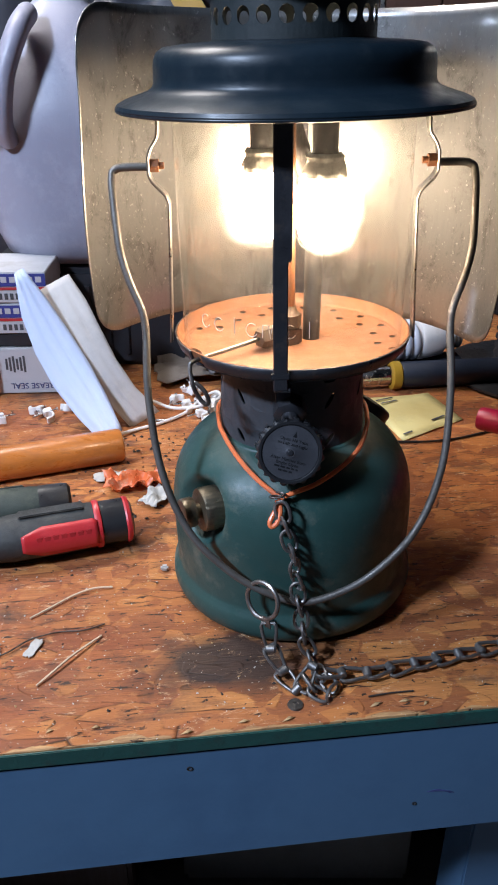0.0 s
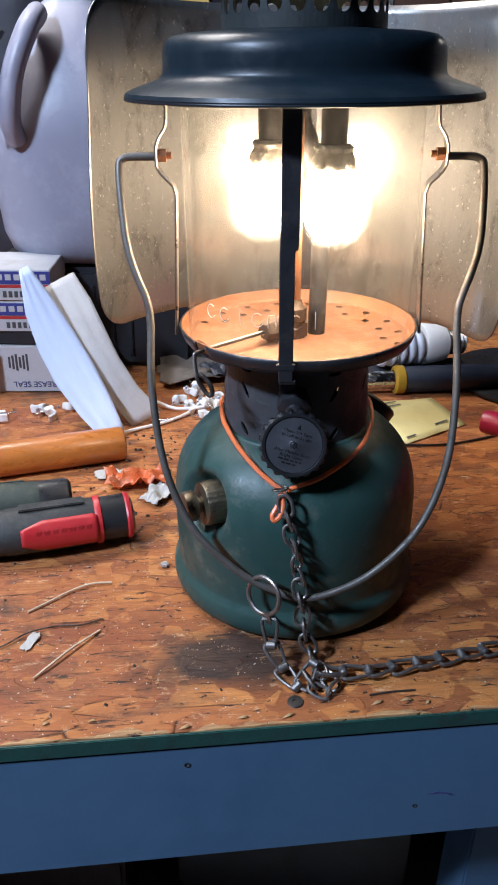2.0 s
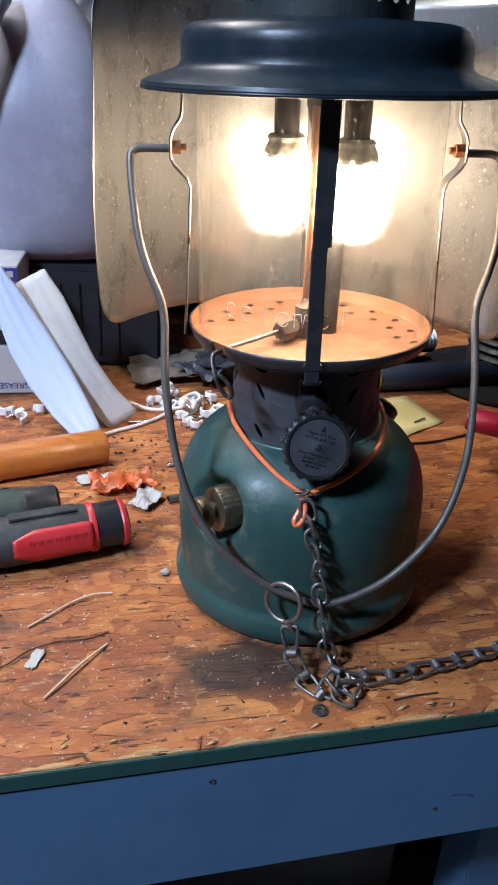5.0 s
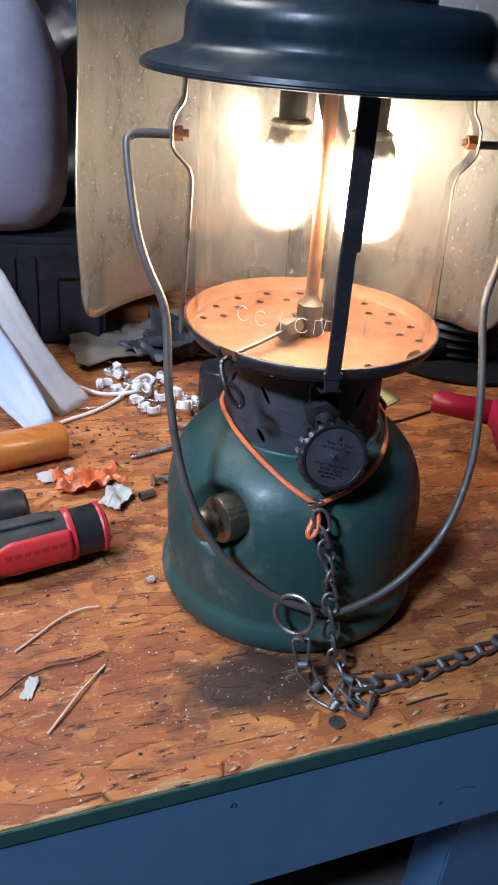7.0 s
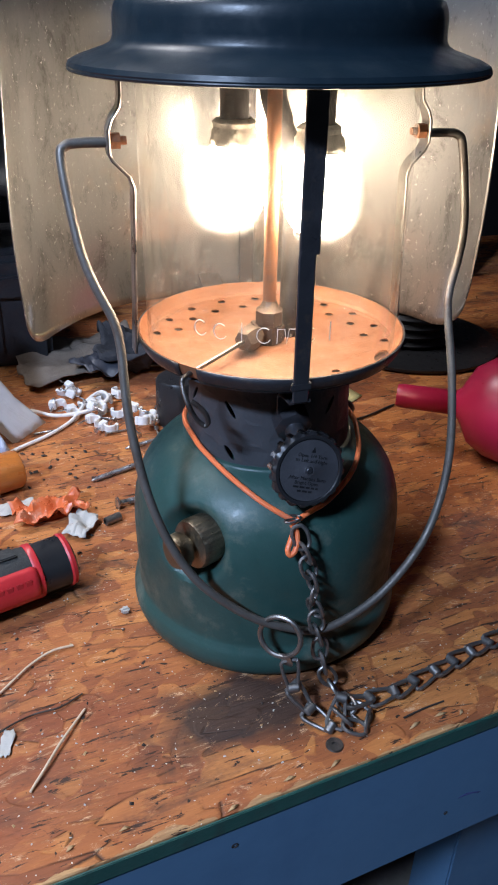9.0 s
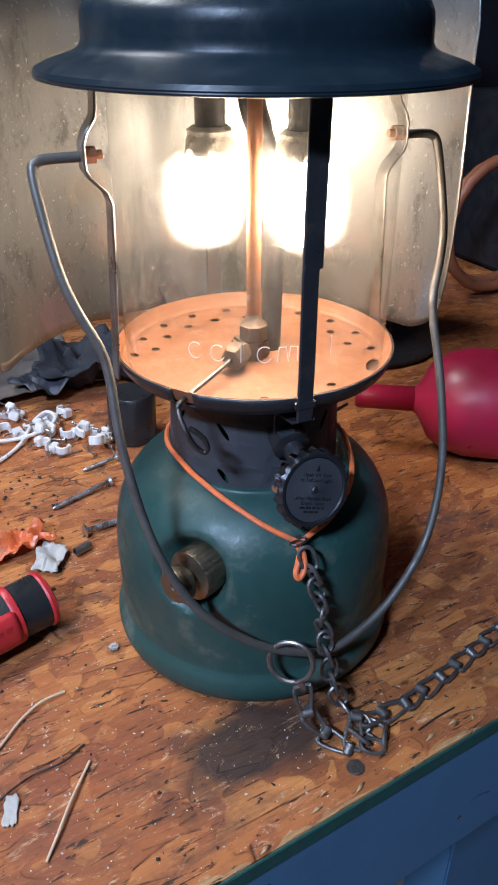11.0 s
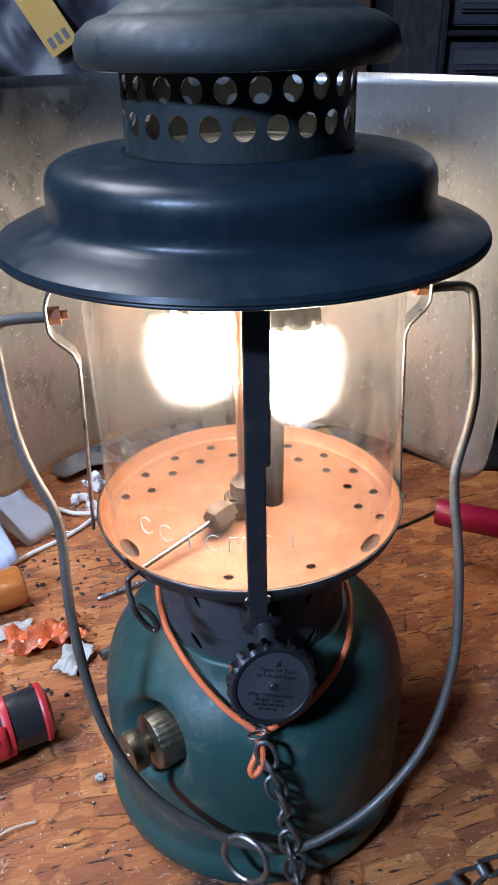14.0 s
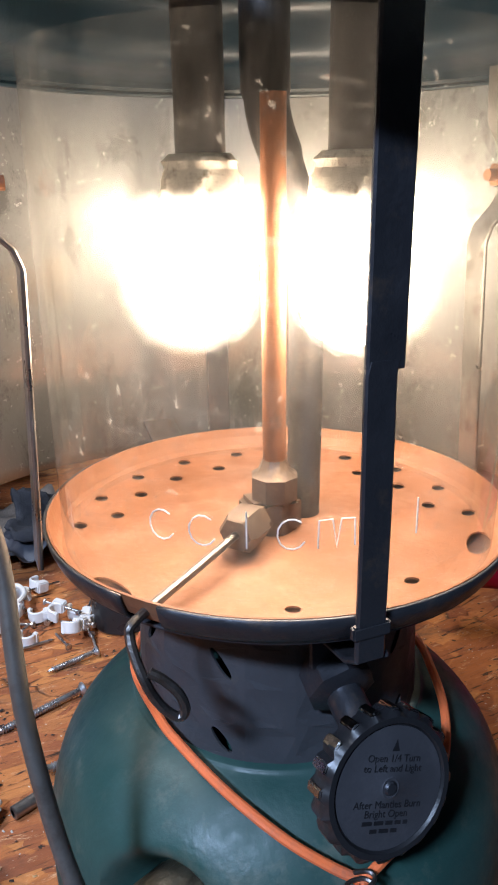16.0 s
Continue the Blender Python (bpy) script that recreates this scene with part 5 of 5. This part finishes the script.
def mask_sheet(a, b, side, widths, bow, lift):
    bm = bmesh.new()
    a, b, side = Vector(a), Vector(b), Vector(side).normalized()
    out = (b - a).cross(side).normalized()
    rows, n = [], len(widths) - 1
    for i in range(n * 4 + 1):
        f = i / (n * 4)
        k = min(int(f * n), n - 1)
        w0, w1 = widths[k], widths[k + 1]
        q = f * n - k
        lo, hi = w0[0] + (w1[0] - w0[0]) * q, w0[1] + (w1[1] - w0[1]) * q
        row = []
        for j in range(15):
            s = lo + (hi - lo) * j / 14
            pleat = 0.0012 * abs(math.sin(j / 14 * math.pi * 3.5)) + 0.0006 * noise.noise(Vector((f * 9, j * 0.6, 2)))
            row.append(bm.verts.new(a.lerp(b, f) + side * s + out * (bow * math.sin(math.pi * f) + lift * (j / 14 - 0.5) ** 2 + pleat)))
        rows.append(row)
    for p, q in zip(rows, rows[1:]):
        for j in range(14):
            bm.faces.new((p[j], p[j + 1], q[j + 1], q[j]))
    return bm


part("outer_cloth", mask_sheet((-0.1500, 0.2020, 0.0040), (-0.2360, 0.2700, 0.1430), (0.80, 0.25, 0.5), [(-0.010, 0.012), (-0.020, 0.014), (-0.026, 0.014), (-0.026, 0.012), (-0.020, 0.009), (-0.006, 0.004)], 0.008, 0.012), MASK, mask, "pale blue pleated cloth", 1.2, 0.0008)
part("inner_cloth", mask_sheet((-0.1280, 0.2360, 0.0035), (-0.2080, 0.2900, 0.1280), (0.80, 0.25, 0.4), [(-0.010, 0.022), (-0.016, 0.014), (-0.020, 0.012), (-0.024, 0.014), (-0.024, 0.016), (-0.018, 0.014)], -0.010, 0.008), MASK_INSIDE, mask, "grey-white inner cloth", 1.2, 0.0008)
part("ear_loop", tube(spline([(-0.1480, 0.2060, 0.0040), (-0.1300, 0.2230, 0.0022), (-0.1060, 0.2400, 0.0022), (-0.0850, 0.2620, 0.0030), (-0.0700, 0.2860, 0.0080), (-0.0560, 0.2960, 0.0110), (-0.0520, 0.2780, 0.0120), (-0.0700, 0.2640, 0.0090), (-0.0980, 0.2700, 0.0040), (-0.1200, 0.2820, 0.0060)], 8), 0.0017, 8), CORD, mask, "white elastic ear loop")

# cartons, case and jug
SEAL = pose(-0.2400, 0.3150, 0, 0, 0, 4)
seal = thing("seal_carton", "small white carton with blue print, lying flat", "carton")
part("carton_body", block((0.100, 0.080, 0.050), (0, 0.040, 0.0260), 0.001, SEAL), CARTON, seal)
part("carton_flap", block((0.001, 0.070, 0.046), (-0.0507, 0.034, 0.029), 0.0003, SEAL @ pose(0, 0, 0, 0, 0, 12)), CARTON, seal)
part("front_print", text_mesh("AND GREASE SEAL", 0.0088, SEAL @ pose(0.004, -0.0003, 0.0100, 90, 180, 0)), INK_BLUE, seal, "blue upside-down lettering")
small = bmesh.new()
for k in range(6):
    block((0.0022, 0.0002, 0.012 + 0.003 * (k % 3)), (-0.034 + 0.0036 * k, -0.0002, 0.034), 0, SEAL, small)
part("small_print", small, INK_GREY, seal)


def battery_carton(z, label):
    ob = thing("parts_carton", label, "carton", group="stacked cartons")
    m = pose(-0.2850, 0.3150, z, 0, 0, 3)
    part("carton_body", block((0.120, 0.085, 0.0310), (0, 0.0425, 0.0157), 0.0008, m), CARTON, ob)
    part("blue_band", block((0.1196, 0.0004, 0.0125), (0, -0.0004, 0.0235), 0, m), CARTON_BLUE, ob)
    part("red_band", block((0.1196, 0.0004, 0.0028), (0, -0.0004, 0.0150), 0, m), CARTON_RED, ob)
    marks = bmesh.new()
    for k in range(7):
        block((0.0058, 0.0003, 0.0058), (0.0530 - 0.0085 * k, -0.0008, 0.0240), 0.0001, m, marks)
    part("white_mark", marks, CARTON, ob)
    digits = bmesh.new()
    for k in range(8):
        block((0.0034, 0.0003, 0.0062), (0.0530 - 0.0056 * k, -0.0004, 0.0070), 0.0001, m, digits)
    part("grey_print", digits, INK_GREY, ob)
    return ob


case = thing("plastic_case", "black ribbed plastic tool case under the jug", "tool case")
part("case_body", block((0.230, 0.150, 0.112), (-0.2050, 0.4700, 0.0575), 0.006), BLACK_CASE, case)
for k in range(6):
    part("case_rib", block((0.006, 0.004, 0.080), (-0.14 - 0.02 * k, 0.3940, 0.056), 0.001), BLACK_CASE, case)
part("case_latch", block((0.030, 0.006, 0.022), (-0.1250, 0.3925, 0.085), 0.002), BLACK_CASE, case)
box_under = solo("dark_box", block((0.13, 0.08, 0.0135), (-0.285, 0.3570, 0.0588), 0.001), BLACK_CASE, "flat dark box between the cartons", "box")
battery_carton(0.0660, "white carton with blue and red bands, stacked")
battery_carton(0.0980, "white carton with blue and red bands, on top of the stack")

jug = thing("plastic_jug", "milky white plastic jug with a moulded handle", "jug")


def jug_body():
    bm = bmesh.new()
    prof = [(0.0, 0.1150), (0.050, 0.1152), (0.068, 0.1180), (0.080, 0.1290), (0.088, 0.1480), (0.0905, 0.1750), (0.0905, 0.2400), (0.086, 0.2700), (0.072, 0.3050), (0.052, 0.3400), (0.034, 0.3650), (0.0210, 0.3760), (0.0205, 0.4000), (0.0, 0.4000)]
    rings = []
    for r, z in prof:
        ring = []
        for k in range(64):
            a = 2 * math.pi * k / 64
            ex = 0.72
            x = math.copysign(abs(math.cos(a)) ** ex, math.cos(a)) * r
            y = math.copysign(abs(math.sin(a)) ** ex, math.sin(a)) * r * 0.82
            d = 0.0015 * noise.noise(Vector((x * 25, y * 25, z * 25)))
            ring.append(bm.verts.new((-0.2130 + x + d, 0.4550 + y + d, z)))
        rings.append(ring)
    for a, b in zip(rings, rings[1:]):
        for k in range(64):
            bm.faces.new((a[k], a[(k + 1) % 64], b[(k + 1) % 64], b[k]))
    bmesh.ops.remove_doubles(bm, verts=bm.verts, dist=1e-5)
    bmesh.ops.recalc_face_normals(bm, faces=bm.faces)
    return bm


part("jug_body", jug_body(), JUG, jug, "", 1.0)
part("jug_handle", tube(spline([(-0.2380, 0.4100, 0.3560), (-0.2420, 0.3850, 0.3420), (-0.2560, 0.3720, 0.3050), (-0.2640, 0.3740, 0.2650), (-0.2640, 0.3880, 0.2450)], 6), [0.013] * 25, 14, flat=0.8), JUG, jug)
# a solid black strip stands in for the shade inside the handle's opening
part("handle_gap_shade", tube(spline([(-0.2640, 0.3780, 0.3400), (-0.2780, 0.3660, 0.3180), (-0.2860, 0.3600, 0.2850), (-0.2900, 0.3640, 0.2580)], 6), [0.003 + 0.004 * math.sin(math.pi * k / 18) for k in range(19)], 10), BLACK_CASE, jug, "dark strip standing in for the shade in the handle gap")

# behind the lantern
solo("bottle_cap", lathe([(0, 0), (0.0190, 0), (0.0200, 0.001), (0.0200, 0.040), (0.0185, 0.0425), (0, 0.0425)], 48, pose(0.0060, 0.2420, 0.0004), lambda a, i: 1 + 0.010 * math.sin(40 * a) * (1 if 0 < i < 4 else 0)), BLACK_PLASTIC, "black ribbed plastic cap standing upright", "cap")
card = thing("yellow_card", "yellow card with short printed lines, lying flat", "card")
bm = bmesh.new()
cs = [(0.094, 0.301), (0.168, 0.316), (0.189, 0.251), (0.121, 0.202)]
bm.faces.new([bm.verts.new((x, y, 0.0016)) for x, y in cs])
bmesh.ops.subdivide_edges(bm, edges=bm.edges[:], cuts=6, use_grid_fill=True)
for v in bm.verts:
    v.co.z += 0.0012 * noise.noise(v.co * 30)
part("card_sheet", bm, YELLOW_CARD, card, thick=0.0005)
lines = bmesh.new()
for x, y, w, a in ((0.1180, 0.2960, 0.020, 26), (0.1220, 0.2890, 0.020, 26), (0.1640, 0.2500, 0.018, 38), (0.1280, 0.2160, 0.012, 38)):
    block((w, 0.0022, 0.0003), (0, 0, 0), 0, pose(x, y, 0.0034, 0, 0, a), lines)
part("printed_lines", lines, INK_GREY, card)

torch = thing("torch", "dark blue barrel torch with a yellow ring and steel end", "torch")
ta, tb = (0.0930, 0.3280, 0.0150), (0.3000, 0.3560, 0.0150)
part("torch_barrel", rod_between(ta, tb, [(0, 0.046), (0.0120, 0.046), (0.0142, 0.050), (0.0142, 0.19), (0, 0.19)], 32), BLUE_CASE, torch)
part("torch_ring", rod_between(ta, tb, [(0.0110, 0.036), (0.0150, 0.038), (0.0150, 0.046), (0.0120, 0.048)], 32), YELLOW_LABEL, torch, "yellow ring", thick=0.0008)
part("torch_end", rod_between(ta, tb, [(0, 0), (0.0085, 0), (0.0098, 0.002), (0.0098, 0.037), (0, 0.037)], 28), CHROME, torch, "bright steel end")

bulb = thing("spiral_bulb", "white spiral energy-saving bulb lying on its side", "light bulb")
ba, bb = Vector((0.1060, 0.3560, 0.0440)), Vector((0.2300, 0.3960, 0.0400))
bmx = along(ba, bb)
helix = [bmx @ Vector((0.0185 * math.cos(t), 0.0185 * math.sin(t), 0.004 + 0.0105 * t / 6.283)) for t in (k * 0.35 for k in range(90))]
part("bulb_coil", tube(helix, 0.0044, 10), CFL_GLASS, bulb, "white glass coil")
part("bulb_collar", lathe([(0, 0.058), (0.021, 0.058), (0.023, 0.062), (0.020, 0.086), (0.014, 0.092), (0, 0.092)], 36, bmx), WHITE_PLASTIC, bulb)
part("bulb_base", lathe([(0.0125, 0.090)] + [(0.0125 + 0.0012 * math.sin(k * 1.57), 0.092 + 0.0011 * k) for k in range(18)] + [(0.006, 0.114), (0, 0.116)], 30, bmx), DULL_STEEL, bulb, "threaded metal base")
solo("bulb_rest", rough_up(block((0.11, 0.05, 0.018), (0.165, 0.375, 0.0100), 0.004), 0.03, 0.002, 1.0), RAG, "folded dark rag under the bulb", "rag")

spool = thing("spool", "black ribbed plastic spool standing on a flange", "spool")
part("spool_flange", lathe([(0, 0.0005), (0.098, 0.0005), (0.102, 0.002), (0.102, 0.005), (0.098, 0.0062), (0, 0.0062)], 72, pose(0.3050, 0.3800, 0)), BLACK_PLASTIC, spool)
part("ribbed_core", lathe([(0.046 + (0.004 if k % 2 else 0), 0.006 + 0.0048 * k) for k in range(34)] + [(0, 0.17)], 56, pose(0.3050, 0.3800, 0)), BLACK_CASE, spool, "stack of black ribs")

funnel = thing("squeeze_bottle", "crimson plastic bottle with a long spout lying down", "bottle")
fa = Vector((0.1745, 0.1590, 0.0450))
fb = fa + Vector((0.83, -0.555, 0.02))
part("spout", rod_between(fa, fb, [(0.0062, 0.001), (0.0088, 0.0), (0.0094, 0.003), (0.0098, 0.050)], 32), PINK_PLASTIC, funnel, thick=0.0012)
part("bottle_body", rod_between(fa, fb, [(0.0096, 0.046), (0.0130, 0.0505), (0.0310, 0.0600), (0.0400, 0.0740), (0.0440, 0.0880), (0.0445, 0.105), (0.0445, 0.26), (0.040, 0.268), (0, 0.268)], 48), PINK_PLASTIC, funnel)

# ---- rear of the bench and room ----
def lumpy(name, at, size, material, label, category, seed, amount=0.22):
    bm = bmesh.new()
    bmesh.ops.create_icosphere(bm, subdivisions=5, radius=1.0)
    for v in bm.verts:
        n = noise.noise(v.co * 1.6 + Vector((seed, 0, 0))) + 0.5 * abs(noise.noise(v.co * 4 + Vector((0, seed, 0)))) + 0.3 * abs(noise.noise(v.co * 9 + Vector((0, 0, seed))))
        v.co *= 1 + amount * n
    bm.transform(Matrix.Translation(at) @ Matrix.Diagonal((*size, 1)))
    for v in bm.verts:
        v.co.z = max(v.co.z, 0.001)
    return solo(name, bm, material, label, category, sharp=0.9)


lumpy("plastic_bag", (-0.1500, 0.6700, 0.16), (0.17, 0.09, 0.24), FILM_BAG, "cloudy grey plastic bag, stuffed full", "bag", 1.0)
lumpy("plastic_bag", (-0.3600, 0.7000, 0.24), (0.20, 0.10, 0.34), FILM_BAG, "large cloudy plastic bag, stuffed full", "bag", 4.0)
tagl = thing("yellow_tag", "yellow printed tag stuck on the plastic bag", "tag")
TAG = pose(-0.0940, 0.560, 0.3775, 80, -32, 0)
part("tag_sheet", block((0.030, 0.062, 0.001), (0, 0, 0), 0.0003, TAG), YELLOW_LABEL, tagl)
ink = bmesh.new()
for k in range(3):
    block((0.005, 0.010, 0.0004), (-0.008 + 0.008 * k, -0.02, 0.0008), 0, TAG, ink)
part("tag_print", ink, INK_GREY, tagl)
backing = crumpled(44, 56, 0.24, 0.34, 0.022, 0.050, 2.0)
backing.transform(TAG @ Matrix.Translation((-0.050, -0.10, -0.030)))
part("tag_backing", backing, FILM_BAG, tagl, "crumpled dark plastic packet behind the tag", 0.9, 0.001)

cab = thing("drawer_cabinet", "black small-parts cabinet with smoky clear drawers", "cabinet")
cx0, cz0, cw, ch = 0.325, 0.002, 0.098, 0.0600
part("cabinet_back", block((cw * 2 + 0.01, 0.006, ch * 9 + 0.01), (cx0 + cw, 0.750, cz0 + ch * 4.5), 0.001), BLACK_CASE, cab)
for k in range(10):
    part("cabinet_rail", block((cw * 2 + 0.010, 0.150, 0.006), (cx0 + cw, 0.672, cz0 + 0.003 + ch * k), 0.001), BLACK_CASE, cab)
for k in range(3):
    part("cabinet_post", block((0.006, 0.152, ch * 9 + 0.006), (cx0 + cw * k, 0.671, cz0 + ch * 4.5 + 0.003), 0.001), BLACK_CASE, cab)
part("cabinet_side", block((0.003, 0.148, ch * 9), (cx0 - 0.0048, 0.672, cz0 + ch * 4.5 + 0.003), 0.0008), BLACK_CASE, cab)
for i in range(2):
    for k in range(9):
        d = part("drawer", block((cw - 0.012, 0.130, ch - 0.014), (cx0 + cw * (i + 0.5), 0.672, cz0 + ch * (k + 0.5) + 0.003), 0.002), DRAWER, cab)
        part("drawer_pull", block((cw * 0.66, 0.007, 0.007), (cx0 + cw * (i + 0.5), 0.6035, cz0 + ch * (k + 0.5) - 0.003), 0.003), DRAWER, d)
        part("drawer_label", block((cw * 0.60, 0.0012, 0.014), (cx0 + cw * (i + 0.5), 0.6066, cz0 + ch * (k + 0.5) + 0.009), 0.0004), INK_GREY, d, "smoky label window")

blue_box = thing("blue_carton", "small dark blue carton with a pale mark, on a black case", "carton")
part("carton_body", block((0.12, 0.07, 0.075), (0.720, 0.560, 0.2795), 0.001), CARTON_BLUE, blue_box)
part("white_mark", block((0.05, 0.0006, 0.016), (0.715, 0.5245, 0.288), 0.0002), CARTON, blue_box)
solo("black_case", block((0.26, 0.14, 0.235), (0.765, 0.570, 0.1215), 0.006), BLACK_CASE, "tall black plastic case", "case")
solo("yellow_bottle", lathe([(0, 0), (0.016, 0), (0.018, 0.003), (0.018, 0.030), (0.008, 0.046), (0.006, 0.062), (0, 0.063)], 28, pose(0.665, 0.560, 0.3172)), YELLOW_LABEL, "small yellow bottle on the blue carton", "bottle")
hose = [(0.560 + 0.085 * math.cos(t) * (1 - 0.05 * t / 6), 0.430 + 0.012 * t / 6.3, 0.094 + 0.085 * math.sin(t) * (1 - 0.05 * t / 6)) for t in (k * 0.3 for k in range(46))]
solo("coiled_hose", tube(hose, 0.0068, 10), CLOTH_WIRE, "coiled orange-brown hose propped upright", "hose")

# under the bench
solo("storage_box", block((0.22, 0.30, 0.30), (0.0250, 0.2000, -0.2610), 0.004), GREY_BOX, "grey-brown cardboard box on the lower shelf", "box")
solo("storage_bin", block((0.30, 0.34, 0.30), (0.3250, 0.2450, -0.2610), 0.012), BLUE_CASE, "dark blue plastic bin on the lower shelf", "bin")
solo("brown_box", block((0.20, 0.26, 0.27), (-0.2300, 0.1500, -0.2760), 0.004), DOOR_WOOD, "brown wooden box on the lower shelf", "box")

ROOM = (-1.7, 1.9, -2.0, 1.40, -0.92, 1.62)
x0, x1, y0, y1, z0, z1 = ROOM


def structure(name, bm, material, label, category):
    return solo(name, bm, material, label, category, kind="structure")


structure("floor", block((x1 - x0 + 0.2, y1 - y0 + 0.2, 0.1), ((x0 + x1) / 2, (y0 + y1) / 2, z0 - 0.05)), FLOOR, "dark stained concrete workshop floor", "floor")
structure("ceiling", block((x1 - x0 + 0.2, y1 - y0 + 0.2, 0.1), ((x0 + x1) / 2, (y0 + y1) / 2, z1 + 0.05)), WALL, "dark workshop ceiling", "ceiling")
structure("wall_north", block((x1 - x0, 0.1, z1 - z0), ((x0 + x1) / 2, y1 + 0.05, (z0 + z1) / 2)), WALL, "dark blue-black workshop wall", "wall")
structure("wall_south", block((x1 - x0, 0.1, z1 - z0), ((x0 + x1) / 2, y0 - 0.05, (z0 + z1) / 2)), WALL, "dark blue-black workshop wall", "wall")
structure("wall_west", block((0.1, y1 - y0 + 0.2, z1 - z0), (x0 - 0.05, (y0 + y1) / 2, (z0 + z1) / 2)), WALL, "dark blue-black workshop wall", "wall")
structure("wall_east", block((0.1, y1 - y0 + 0.2, z1 - z0), (x1 + 0.05, (y0 + y1) / 2, (z0 + z1) / 2)), WALL, "dark blue-black workshop wall", "wall")
door = thing("door_1", "brown wooden boards beside a pale metal strip", "door", kind="structure")
for a, b in ((0.152, 0.246), (0.256, 0.372), (0.376, 0.492)):
    part("door_board", block((b - a, 0.030, 1.98), ((a + b) / 2, y1 - 0.018, z0 + 1.0), 0.003), DOOR_WOOD, door)
part("metal_strip", block((0.008, 0.012, 1.98), (0.2510, y1 - 0.030, z0 + 1.0), 0.001), ZINC, door, "pale metal strip")
part("metal_strip", block((0.010, 0.012, 1.98), (0.1460, y1 - 0.020, z0 + 1.0), 0.001), DULL_STEEL, door, "dull metal strip")
fixture = thing("ceiling_light", "long shop light hung over the bench", "ceiling light")
part("fixture_body", block((0.30, 0.74, 0.03), (-0.66, 0.44, 1.300), 0.006), WHITE_PLASTIC, fixture)
for s in (-0.3, 0.3):
    part("hanger", tube([(-0.66, 0.44 + s, 1.31), (-0.66, 0.44 + s, z1 + 0.001)], 0.003, 8), DULL_STEEL, fixture)
